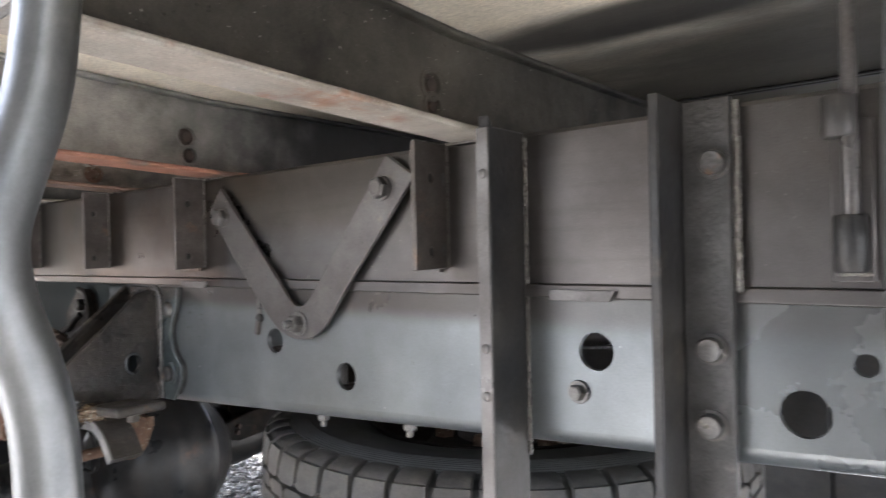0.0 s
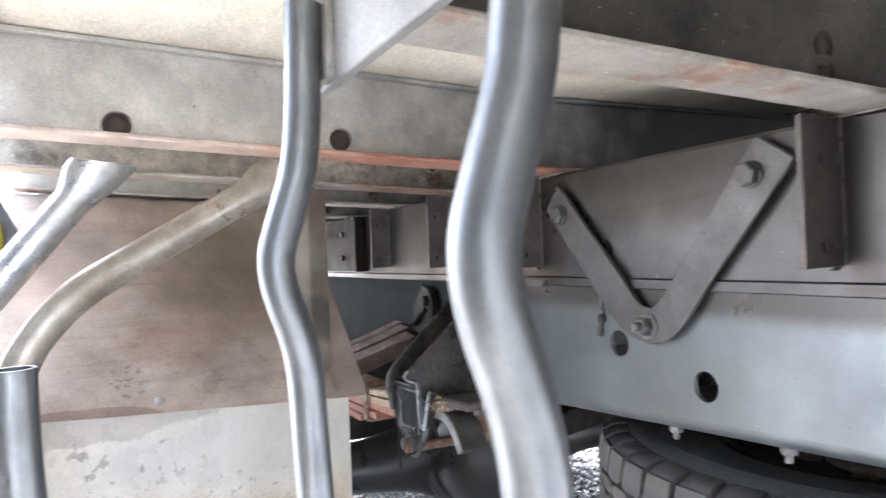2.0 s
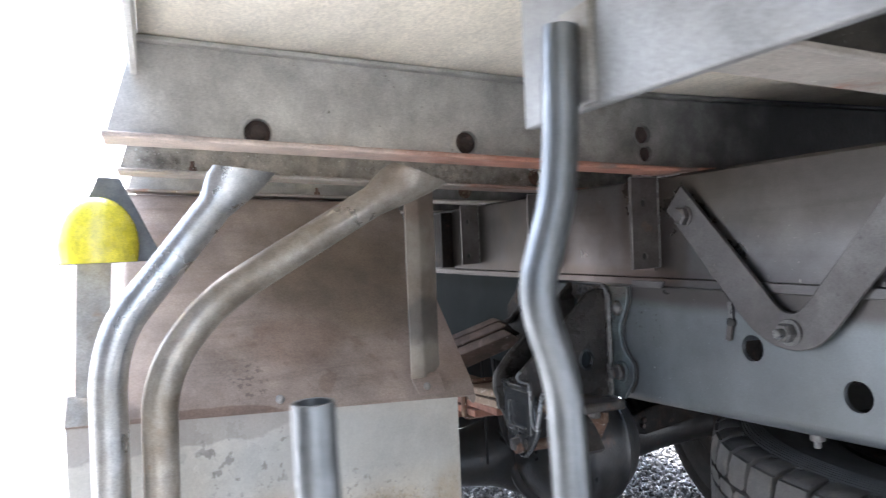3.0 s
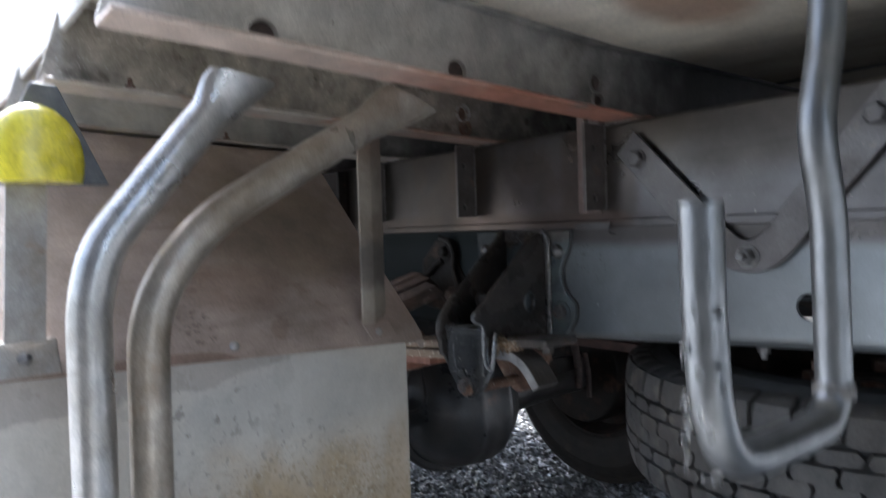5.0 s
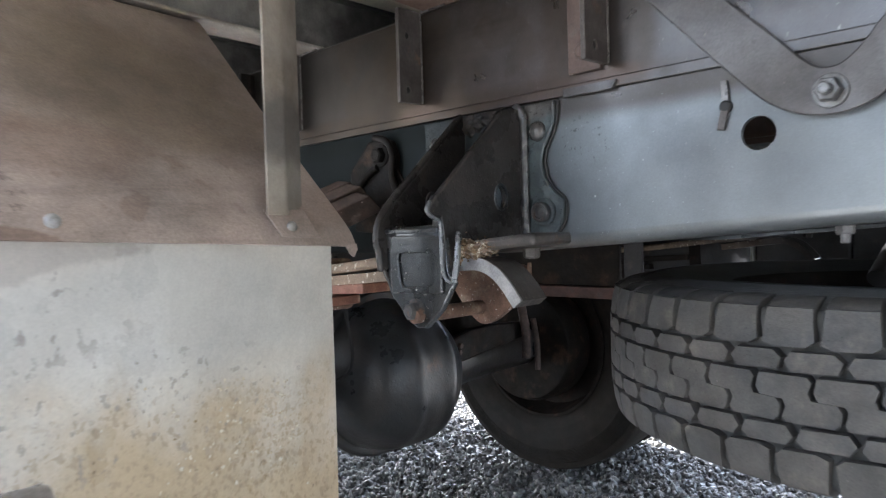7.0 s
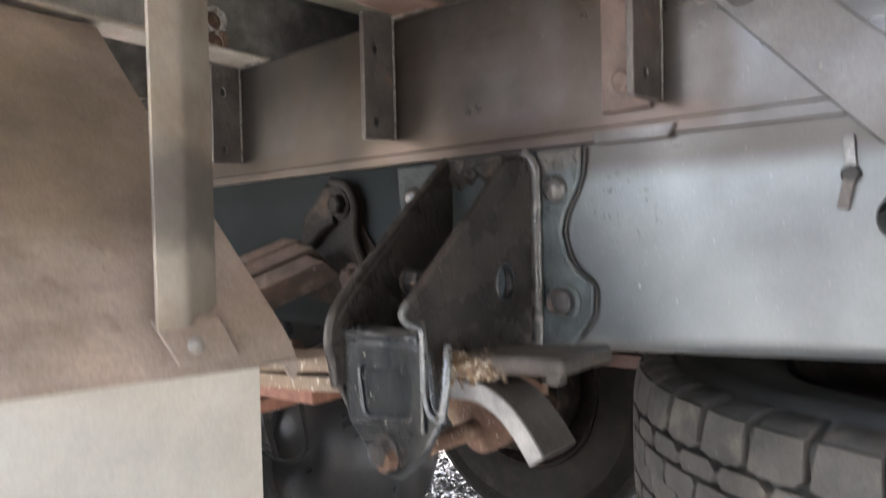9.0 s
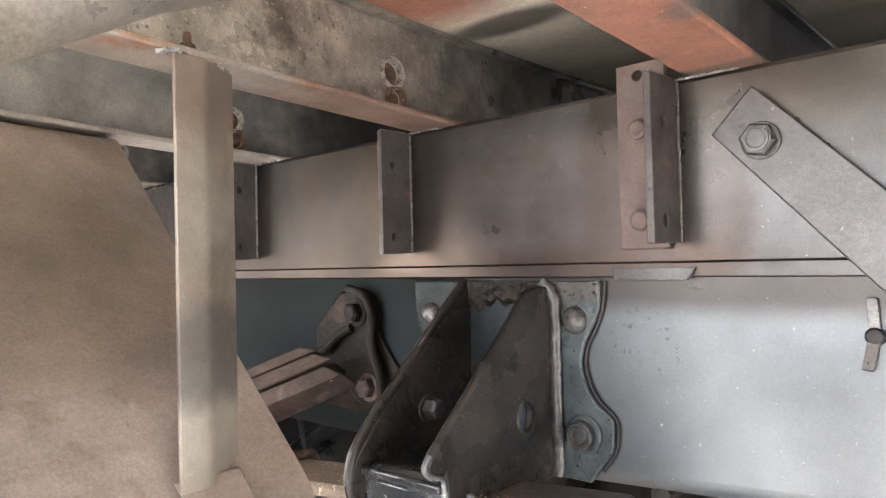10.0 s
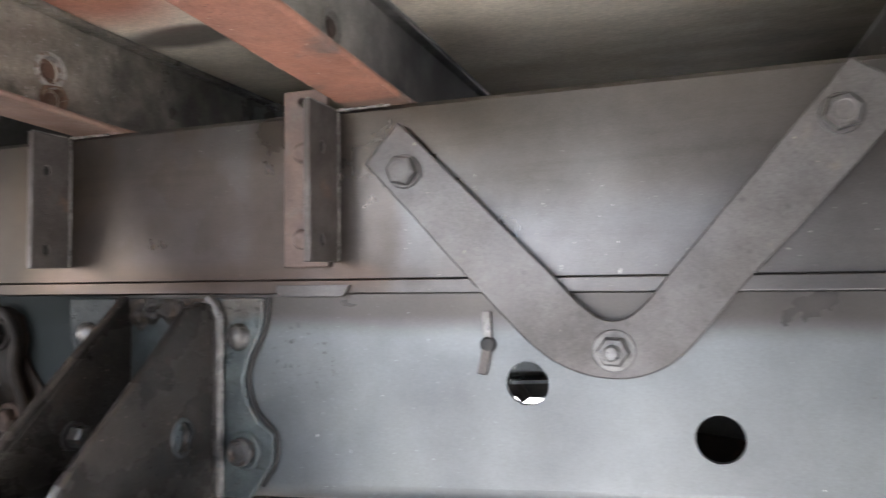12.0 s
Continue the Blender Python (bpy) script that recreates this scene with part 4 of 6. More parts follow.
def spring_hanger():
    t = thing("spring_hanger", (-0.38, -0.08, -0.26), "black leaf spring hanger bracket bolted to the chassis rail", "spring hanger")
    edge = [(-0.284, -0.006), (-0.286, -0.030), (-0.292, -0.044), (-0.301, -0.060), (-0.305, -0.075), (-0.300, -0.096), (-0.290, -0.110), (-0.275, -0.120),
            (-0.276, -0.146), (-0.290, -0.165), (-0.298, -0.176)]
    left = [(-0.478, -0.176), (-0.495, -0.16), (-0.498, -0.135), (-0.486, -0.11), (-0.478, -0.085), (-0.488, -0.065), (-0.498, -0.045), (-0.500, -0.006)]
    bm = bmesh.new()
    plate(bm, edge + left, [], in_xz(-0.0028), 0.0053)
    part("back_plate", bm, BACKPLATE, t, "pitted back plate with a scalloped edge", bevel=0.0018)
    # black bead drawn in place of the shadow gap at the plate's edge
    bm = bmesh.new()
    tube(bm, rounded([(x + 0.0012, -0.0022, z) for x, z in edge[:-1]], 0.008, 3), 0.0019, 8)
    part("edge_shadow_line", bm, FLATBLACK, t, "black bead standing in for the shadow gap round the plate", smooth=70)
    # the cheeks, one thick plate each
    right = [(-0.006, -0.012), (-0.030, -0.009), (-0.045, -0.014), (-0.085, -0.052), (-0.130, -0.092), (-0.166, -0.124), (-0.172, -0.132), (-0.166, -0.138), (-0.152, -0.140), (-0.150, -0.155), (-0.150, -0.198), (-0.144, -0.206), (-0.100, -0.180), (-0.010, -0.176)]
    bm = bmesh.new()
    plate(bm, right, [ring((-0.052, -0.117), 0.0095, 20, 1.3)], in_yz(-0.331, -1), 0.008)
    part("cheek", bm, CHEEK, t, bevel=0.0025)
    leftc = [(-0.006, -0.012), (-0.012, -0.006), (-0.045, -0.036), (-0.090, -0.078), (-0.135, -0.118), (-0.155, -0.140), (-0.163, -0.160), (-0.157, -0.200), (-0.010, -0.176)]
    bm = bmesh.new()
    plate(bm, leftc, [], in_yz(-0.424, -1), 0.009)
    part("cheek", bm, CHEEK, t, bevel=0.003)
    # the front, narrowing to the pin
    front = [(-0.436, -0.150), (-0.440, -0.172), (-0.432, -0.200), (-0.420, -0.226), (-0.394, -0.251), (-0.378, -0.262), (-0.362, -0.261), (-0.338, -0.240), (-0.318, -0.210),
             (-0.326, -0.198), (-0.331, -0.160)]
    bm = bmesh.new()
    plate(bm, front, [], in_xz(-0.140), 0.008)
    part("front_plate", bm, HANGER, t, "worn black front plate", bevel=0.0025)
    bm = bmesh.new()
    plate(bm, [(-0.418, -0.158), (-0.334, -0.158), (-0.334, -0.222), (-0.414, -0.224)], [soft_loop([(-0.404, -0.178), (-0.345, -0.178), (-0.346, -0.213), (-0.398, -0.216)], 0.008)], in_xz(-0.1482), 0.0035)
    part("raised_frame", bm, HANGER, t, "raised frame round the recessed square", bevel=0.0016)
    bm = bmesh.new()
    tube(bm, rounded([(-0.3325, -0.167, -0.1235), (-0.3325, -0.174, -0.132), (-0.3325, -0.166, -0.1395), (-0.3325, -0.1525, -0.142), (-0.3325, -0.1515, -0.165), (-0.3325, -0.151, -0.195), (-0.329, -0.1495, -0.207), (-0.319, -0.150, -0.209)], 0.008), 0.0023, 8)
    part("curled_lip", bm, WORNEDGE, t, "bright worn edge of the cheek", smooth=70)
    bm = bmesh.new()
    tube(bm, rounded([(-0.317, -0.150, -0.209), (-0.3145, -0.148, -0.190), (-0.317, -0.142, -0.166), (-0.322, -0.136, -0.157)], 0.012), 0.0034, 8)
    part("side_lip", bm, WORNEDGE, t, "bright edge beside the spring", smooth=70)
    bm = bmesh.new()
    tube(bm, [(-0.421, -0.1395, -0.158), (-0.416, -0.1395, -0.158), (-0.342, -0.1395, -0.158), (-0.336, -0.1395, -0.158)], 0.0118, 20, radii=[0.0095, 0.0118, 0.0118, 0.0095])
    part("rolled_top", bm, HANGER, t, "rolled top of the front plate", smooth=60)
    bm = bmesh.new()
    line = rounded([(-0.4285, -0.012, -0.0065), (-0.4285, -0.090, -0.0765), (-0.4285, -0.135, -0.1165), (-0.4285, -0.156, -0.140), (-0.4285, -0.161, -0.160), (-0.4285, -0.154, -0.190), (-0.420, -0.144, -0.222)], 0.02)
    tube(bm, line, 0.0042, 12, radii=[0.0046 if i < len(line) - 8 else 0.0046 - 0.0004 * (i - len(line) + 8) for i in range(len(line))])
    part("cheek_edge", bm, CHEEK, t, "rounded worn outer edge", smooth=70)
    bm = bmesh.new()
    box(bm, -0.424, -0.338, -0.152, -0.03, -0.157, -0.150)
    part("roof_plate", bm, HANGER, t, bevel=0.002)
    hex_bolt(t, (-0.377, -0.1482, -0.242), (0, -1, 0), 0.018, 0.010, washer=0.0135, material=BOLTD, turn=0.4, name="pin_head")
    bm = bmesh.new()
    tube(bm, [(-0.372, -0.158, -0.247), (-0.372, -0.045, -0.247)], 0.0085, 16)
    part("pin", bm, RUST, t, "rusty cross pin", bevel=0.0008)
    back = [(-0.420, -0.190), (-0.300, -0.196), (-0.300, -0.205), (-0.325, -0.245), (-0.352, -0.264), (-0.372, -0.270), (-0.395, -0.252), (-0.425, -0.215)]
    bm = bmesh.new()
    plate(bm, soft_loop(back, 0.012), [], in_xz(-0.046, 1), 0.008)
    part("rear_plate", bm, RUST, t, "rusty rear plate of the hanger", bevel=0.002)
    # rivets and bolts of the back plate, and on the cheeks
    rivet(t, (-0.309, -0.008, -0.0395), (0, -1, 0), 0.0122, 0.0085, RIVETP)
    rivet(t, (-0.476, -0.008, -0.0395), (0, -1, 0), 0.0122, 0.0085, RIVETP)
    flanged_bolt(t, (-0.302, -0.008, -0.135))
    hex_bolt(t, (-0.4238, -0.072, -0.117), (1, 0, 0), 0.016, 0.012, washer=0.012, material=BOLTD)
    bm = bmesh.new()
    lathe(bm, (-0.3312, -0.052, -0.117), (1, 0, 0), [(0, 0.0150), (0.0014, 0.0142), (0.0016, 0.0118), (-0.002, 0.0112)], 24, closed=True)
    bmesh.ops.scale(bm, vec=(1, 0.86, 1.12), space=Matrix.Translation((0.3312, 0.052, 0.117)), verts=bm.verts)
    part("hole_rim", bm, HANGER, t, "worn raised rim of the oval hole")
    hex_bolt(t, (-0.346, -0.140, -0.150), (0, 0, 1), 0.013, 0.022, material=RIVETP)
    bm = bmesh.new()
    rnd = random.Random(8)
    line = [(-0.339, -0.0125, -0.0075), (-0.331, -0.0125, -0.0150)] + [(-0.3275 + rnd.uniform(-0.0006, 0.0006), -0.0115 + rnd.uniform(-0.0004, 0.0004), -0.023 - 0.0063 * i) for i in range(25)]
    tube(bm, line, 0.0050, 12, radii=[0.0050 * rnd.uniform(0.93, 1.07) for _ in line], wide=[1.28] * len(line))
    part("edge_bead", bm, RIVETP, t, "flat smoothed weld along the cheek", smooth=70)
    bm = bmesh.new()
    grid = []
    for i in range(15):
        row = []
        for j in range(56):
            x, z = -0.440 + 0.106 * j / 55, -0.0065 - 0.030 * i / 14 * (0.7 + 0.5 * noise.noise((j * 0.16, 3.1, 0.4)))
            lump = 0.5 + 0.5 * noise.noise((x * 130, z * 150, 2.0)) + 0.35 * noise.noise((x * 320, z * 340, 5.0))
            row.append(bm.verts.new((x, -0.0085 - 0.0075 * max(0.0, lump) * min(1.0, (14 - i) / 4), z)))
        grid.append(row)
    for r0, r1 in zip(grid, grid[1:]):
        for j in range(55):
            bm.faces.new((r0[j], r0[j + 1], r1[j + 1], r1[j]))
    tagged(part("grease", bm, GREASE, t, "lumpy black grease between the cheeks", smooth=80), kind="stuff")
    return t


spring_hanger()


def leaf(bm, line, y0, y1, thick):
    """A spring leaf: a strip swept along a line of (x, z)."""
    pts = [Vector(p) for p in line]
    rows = []
    for i, p in enumerate(pts):
        d = (pts[min(i + 1, len(pts) - 1)] - pts[max(i - 1, 0)]).normalized()
        nrm = Vector((-d.y, d.x)) * thick / 2
        rows.append([bm.verts.new((q.x, y, q.y)) for q, y in ((p + nrm, y0), (p + nrm, y1), (p - nrm, y1), (p - nrm, y0))])
    for a, b in zip(rows, rows[1:]):
        for j in range(4):
            bm.faces.new((a[j], a[(j + 1) % 4], b[(j + 1) % 4], b[j]))
    bm.faces.new(rows[0])
    bm.faces.new(rows[-1])
    return bm


def leaf_spring(label, side=lambda y: y, crust=True, low_mat=REDLEAF):
    t = thing("leaf_spring", (-0.8, side(-0.085), -0.30), label, "leaf spring", "leaf springs of the rear axle")
    bow = lambda x: -0.205 + 0.16 * (x + 0.62) ** 2 + 0.075 * (x + 0.62)
    top = [(x / 100, min(bow(x / 100), -0.168)) for x in range(-140, -43, 8)] + [(-0.40, -0.184), (-0.33, -0.174), (-0.28, -0.169), (-0.232, -0.165)]
    bm = bmesh.new()
    leaf(bm, rounded([(a, b) for a, b in top], 0.02, 2), side(-0.125), side(-0.055), 0.013)
    part("main_leaf", bm, LEAF, t, "dark main leaf that slides in the hanger", bevel=0.004)
    hook = [(-1.35, bow(-1.35) - 0.014), (-0.9, bow(-0.9) - 0.014), (-0.62, bow(-0.62) - 0.0145), (-0.48, -0.209), (-0.40, -0.199), (-0.335, -0.1915), (-0.302, -0.190), (-0.281, -0.199), (-0.265, -0.215), (-0.253, -0.231)]
    bm = bmesh.new()
    leaf(bm, rounded(hook, 0.02, 3), side(-0.124), side(-0.082), 0.0125)
    lower = part("hook_leaf", bm, LEAF, t, "leaf with its end hooked down", bevel=0.0014)
    bm = bmesh.new()
    leaf(bm, rounded(hook[4:], 0.02, 3), side(-0.1262), side(-0.1235), 0.0135)
    hex_bolt(t, (-0.262, side(-0.088), -0.1755), (0, 0, -1), 0.016, 0.010, material=LEAF, name="nut")
    part("bare_edge", bm, BARELEAF, lower, "bare grey edge of the hooked leaf", bevel=0.001)
    for i in range(3):
        d = 0.030 + 0.0135 * i
        end = -0.50 - 0.09 * i
        bm = bmesh.new()
        leaf(bm, rounded([(-1.3 + 0.05 * i, bow(-1.3) - d), (-0.9, bow(-0.9) - d), (end, bow(end) - d)], 0.05, 3), side(-0.124), side(-0.056), 0.0125)
        part("lower_leaf", bm, low_mat, t, "rusty lower leaf", bevel=0.0014)
    x = -0.62
    loop = [(x, side(-0.132), bow(x) + 0.012), (x, side(-0.132), bow(x) - 0.052), (x, side(-0.048), bow(x) - 0.052), (x, side(-0.048), bow(x) + 0.012), (x, side(-0.132), bow(x) + 0.013)]
    bm = bmesh.new()
    tube(bm, rounded(loop, 0.010, 3), 0.0050, 10)
    part("rebound_clip", bm, RUST if crust else low_mat, t, "rusty clip round the leaves", smooth=60)
    if not crust:
        return
    bm = bmesh.new()
    rnd = random.Random(4)
    for cx, cy, cz, rx, ry, rz in ((-0.320, -0.120, -0.176, 0.024, 0.013, 0.011), (-0.300, -0.119, -0.173, 0.016, 0.010, 0.009), (-0.333, -0.122, -0.181, 0.010, 0.010, 0.013)):
        lump = bmesh.ops.create_icosphere(bm, subdivisions=4, radius=1.0)["verts"]
        for v in lump:
            k = 1.0 + 0.30 * noise.noise(v.co * 2.6 + Vector((cx * 90, 0, 0))) + 0.22 * noise.noise(v.co * 7.0) + 0.12 * noise.noise(v.co * 15.0)
            v.co = Vector((cx + v.co.x * rx * k, cy + v.co.y * ry * k, cz + v.co.z * rz * k))
    for _ in range(160):
        c = Vector((rnd.gauss(-0.316, 0.015), rnd.uniform(-0.134, -0.108), rnd.gauss(-0.174, 0.005)))
        bmesh.ops.create_icosphere(bm, subdivisions=1, radius=rnd.uniform(0.0006, 0.0018), matrix=Matrix.Translation(c) @ Matrix.Diagonal((1.2, 1.0, 0.7, 1)))
    tagged(part("rust_crust", bm, CRUSTRUST, t, "flaky rust crust beside the hanger", smooth=60), kind="stuff")


leaf_spring("rusty steel leaf spring with a hooked lower leaf")
# lower leaves of the far side take the same shade-darkened colour
leaf_spring("rusty steel leaf spring of the far side", lambda y: 0.74 - y, False, REARSHADE)


def arm_bracket():
    """The bracket with two bolts in front of the hanger and the rusty arm that it carries."""
    t = thing("axle_arm_bracket", (-0.58, -0.02, -0.15), "rusty arm bracket bolted to the chassis rail", "bracket")
    lobe = [(-0.66, -0.060), (-0.615, -0.018), (-0.585, -0.014), (-0.565, -0.022), (-0.556, -0.045), (-0.562, -0.075), (-0.548, -0.100), (-0.540, -0.122), (-0.552, -0.145),
            (-0.580, -0.146), (-0.606, -0.128), (-0.66, -0.115)]
    bm = bmesh.new()
    plate(bm, lobe, [], in_xz(-0.0006), 0.012)
    part("lobed_plate", bm, CASTING, t, "dark lobed plate", bevel=0.003)
    rim = rounded([(-0.598, -0.015, -0.014), (-0.568, -0.016, -0.020), (-0.556, -0.016, -0.045), (-0.562, -0.016, -0.075), (-0.546, -0.016, -0.105), (-0.545, -0.016, -0.13)], 0.02)
    bm = bmesh.new()
    tube(bm, rim, 0.005, 8)
    part("raised_edge", bm, CASTING, t, smooth=70)
    bm = bmesh.new()
    tube(bm, rounded([(-0.592, -0.015, -0.058), (-0.612, -0.017, -0.066), (-0.632, -0.018, -0.084), (-0.660, -0.019, -0.092)], 0.012), 0.0055, 10)
    part("web_ridge", bm, CASTING, t, smooth=70)
    for x, z, m in ((-0.585, -0.041, CASTING), (-0.567, -0.122, PLUGRUST)):
        hex_bolt(t, (x, -0.0128, z), (0, -1, 0), 0.020, 0.010, washer=0.016, material=m)
    along, across = Vector((-0.74, -0.55, -0.39)).normalized(), Vector((-0.30, 0.10, 0.43)).normalized()
    up = (across - along * across.dot(along)).normalized()
    side = along.cross(up)
    foot = Vector((-0.588, -0.030, -0.088))
    for k, (o, w, a0, th) in enumerate(((-0.020, 0.030, 0.0, 0.018), (0.000, 0.032, 0.008, 0.016), (0.017, 0.028, 0.022, 0.012))):
        bm = bmesh.new()
        c = foot + up * o
        v = []
        for s in (a0, 0.21):
            for su in (-th / 2, th / 2):
                for sw in (-w, w):
                    v.append(bm.verts.new(c + along * (s + (0.018 if su > 0 and s < 0.1 else 0)) + up * su + side * sw * (0.75 if s < 0.1 else 1.0)))
        for q in ((0, 1, 3, 2), (4, 6, 7, 5), (0, 4, 5, 1), (2, 3, 7, 6), (0, 2, 6, 4), (1, 5, 7, 3)):
            bm.faces.new([v[n] for n in q])
        part("arm_plate", bm, ARMRUST, t, "rust-brown stacked arm plate", bevel=0.0025)
    bm = bmesh.new()
    plate(bm, [(-0.66, -0.100), (-0.60, -0.060), (-0.565, -0.052), (-0.552, -0.075), (-0.530, -0.100), (-0.520, -0.150), (-0.60, -0.155), (-0.66, -0.150)], [], in_xz(-0.0004), 0.005)
    part("backing", bm, CASTING, t, "brown backing plate", bevel=0.002)

arm_bracket()

# ---------------------------------------------------------------- mudguard, flap and post


def mudguard():
    t = thing("mudguard", (-0.42, -0.48, -0.178), "dusty brown sheet-metal mudguard with a sloping back", "mudguard")
    bm = bmesh.new()
    prof = [(-0.411, -0.168), (-0.4175, -0.154), (-0.433, -0.138), (-0.60, 0.012), (-0.752, 0.155), (-0.82, 0.155), (-1.40, 0.155), (-1.46, 0.150), (-1.78, -0.12)]
    prof = [Vector(p) for p in rounded([Vector(p) for p in prof], 0.012, 3)]
    ys = [-0.765 + (0.765 - 0.204) * i / 14 for i in range(15)]
    top = []
    for k, off in ((0, 0.0), (1, -0.0025)):
        rows = []
        for p in prof:
            rows.append([bm.verts.new((p.x + off + 0.0016 * noise.noise((y * 7, p.y * 9, 1.3)), y, p.y + off * 0.3 - 0.045 * (y + 0.204))) for y in ys])
        for a, b in zip(rows, rows[1:]):
            for j in range(len(ys) - 1):
                bm.faces.new((a[j], a[j + 1], b[j + 1], b[j]))
        top.append(rows)
    f, g = top
    for j in range(len(ys) - 1):
        bm.faces.new((f[0][j], f[0][j + 1], g[0][j + 1], g[0][j]))
        bm.faces.new((f[-1][j], f[-1][j + 1], g[-1][j + 1], g[-1][j]))
    for i in range(len(prof) - 1):
        for j in (0, -1):
            bm.faces.new((f[i][j], f[i + 1][j], g[i + 1][j], g[i][j]))
    part("panel", bm, GUARD, t, smooth=50)
    bm = bmesh.new()
    plate(bm, [(-0.236, -0.165), (-0.2045, -0.1655), (-0.2035, -0.172), (-0.208, -0.1795), (-0.2125, -0.176), (-0.2170, -0.1685)], [], in_yz(-0.4122), 0.003)
    part("curled_corner", bm, GUARD, t, "curled lower corner of the sheet", smooth=70)
    for y in (-0.500, -0.66):
        rivet(t, (-0.418, y, -0.139), (1, 0, 0.2), 0.0065, 0.0045, STRIP)
    return t


def mud_flap():
    t = thing("mud_flap", (-0.43, -0.5, -0.80), "stained beige mud flap with rust and splashes hanging below the mudguard", "mud flap")
    bm = bmesh.new()
    n, m = 20, 16
    lay = []
    for off in (0.0, -0.005):
        rows = []
        for i in range(n + 1):
            z = -0.159 - 0.641 * i / n
            rows.append([bm.verts.new((-0.4225 + off + 0.004 * noise.noise((yy * 4, z * 4, 7)) * min(1, i / 5), yy, z - 0.045 * (yy + 0.204))) for yy in [-0.765 + (0.765 - 0.229) * j / m for j in range(m + 1)]])
        for a, b in zip(rows, rows[1:]):
            for j in range(m):
                bm.faces.new((a[j], a[j + 1], b[j + 1], b[j]))
        lay.append(rows)
    f, g = lay
    for j in range(m):
        for i in (0, -1):
            bm.faces.new((f[i][j], f[i][j + 1], g[i][j + 1], g[i][j]))
    for i in range(n):
        for j in (0, -1):
            bm.faces.new((f[i][j], f[i + 1][j], g[i + 1][j], g[i][j]))
    part("sheet", bm, FLAP, t, smooth=50)
    bm = bmesh.new()
    rnd = random.Random(21)
    for _ in range(1300):
        y, z = rnd.uniform(-0.62, -0.235), -0.29 - 0.24 * rnd.random()
        if noise.noise((y * 14, z * 14, 3.0)) < -0.12:
            continue
        r = rnd.uniform(0.0006, 0.0018) * (1.5 if rnd.random() < 0.1 else 1.0)
        x = -0.4225 + 0.004 * noise.noise((y * 4, z * 4, 7))
        bmesh.ops.create_icosphere(bm, subdivisions=1, radius=r, matrix=Matrix.Translation((x, y, z - 0.045 * (y + 0.204))) @ Matrix.Diagonal((0.7, 1.0, 1.25, 1)))
    tagged(part("water_spray", bm, WATER, t, "small water drops clinging to the flap", smooth=80), kind="stuff")
    bm = bmesh.new()
    for _ in range(150):
        y, z = rnd.gauss(-0.345, 0.045), rnd.gauss(-0.345, 0.035)
        if not -0.47 < y < -0.262 or z > -0.285:
            continue
        r = rnd.uniform(0.0009, 0.0026)
        x = -0.4225 + 0.004 * noise.noise((y * 4, z * 4, 7))
        chip = bmesh.ops.create_icosphere(bm, subdivisions=1, radius=r, matrix=Matrix.Translation((x, y, z - 0.045 * (y + 0.204))) @ Matrix.Rotation(rnd.uniform(0, 3.1), 4, "X") @ Matrix.Diagonal((0.35, 1.0, rnd.uniform(0.4, 0.8), 1)))["verts"]
        for v in chip:
            v.co += Vector((0, rnd.uniform(-0.3, 0.3), rnd.uniform(-0.3, 0.3))) * r
    tagged(part("dried_flakes", bm, CHIP, t, "pale dried flakes stuck to the flap", smooth=20), kind="stuff")


def guard_post():
    t = thing("mudguard_post", (-0.43, -0.28, -0.156), "bent steel post from the cross member to the mudguard", "support post")
    bm = bmesh.new()
    sec = [(-0.424, -0.303), (-0.424, -0.284), (-0.425, -0.280), (-0.428, -0.276), (-0.448, -0.2465), (-0.452, -0.248), (-0.432, -0.278), (-0.429, -0.282), (-0.428, -0.285), (-0.428, -0.303)]
    zs = (-0.134, 0.1545)
    ends = [[bm.verts.new((x, y, z)) for x, y in sec] for z in zs]
    for j in range(len(sec)):
        k = (j + 1) % len(sec)
        bm.faces.new((ends[0][j], ends[0][k], ends[1][k], ends[1][j]))
    bm.faces.new(ends[0])
    bm.faces.new(ends[1])
    part("upright", bm, POST, t, bevel=0.0008)
    bm = bmesh.new()
    plate(bm, [(-0.304, -0.128), (-0.296, -0.156), (-0.252, -0.158), (-0.256, -0.128)], [], lambda u, v, w: (-0.4112 + w - 0.75 * (v + 0.158), u, v), 0.003)
    part("foot", bm, GUARD, t, "chamfered foot", bevel=0.0008)
    rivet(t, (-0.4165, -0.281, -0.146), (1, 0, 0.2), 0.006, 0.004, STRIP)
    weld_on(t, (-0.4235, -0.303, 0.1545), (-0.442, -0.254, 0.1545), 0.0020, 12, SILVERWELD)
    weld_on(t, (-0.4235, -0.316, 0.1515), (-0.4225, -0.301, 0.1560), 0.0022, 13, SILVERWELD)


mudguard()
mud_flap()
guard_post()


def far_guard():
    """The same sheet guard and flap on the far side of the truck."""
    t = thing("far_mudguard", (-0.42, 1.22, -0.178), "dusty sheet-metal mudguard of the far side with its flap", "mudguard")
    bm = bmesh.new()
    leaf(bm, [(-0.414, -0.178), (-0.424, -0.132), (-0.437, -0.115), (-0.752, 0.146), (-1.44, 0.146), (-1.78, -0.12)], 0.944, 1.40, 0.003)
    part("panel", bm, GUARD, t)
    bm = bmesh.new()
    box(bm, -0.428, -0.423, 0.969, 1.40, -0.54, -0.17)
    part("flap", bm, FLAP, t)


far_guard()


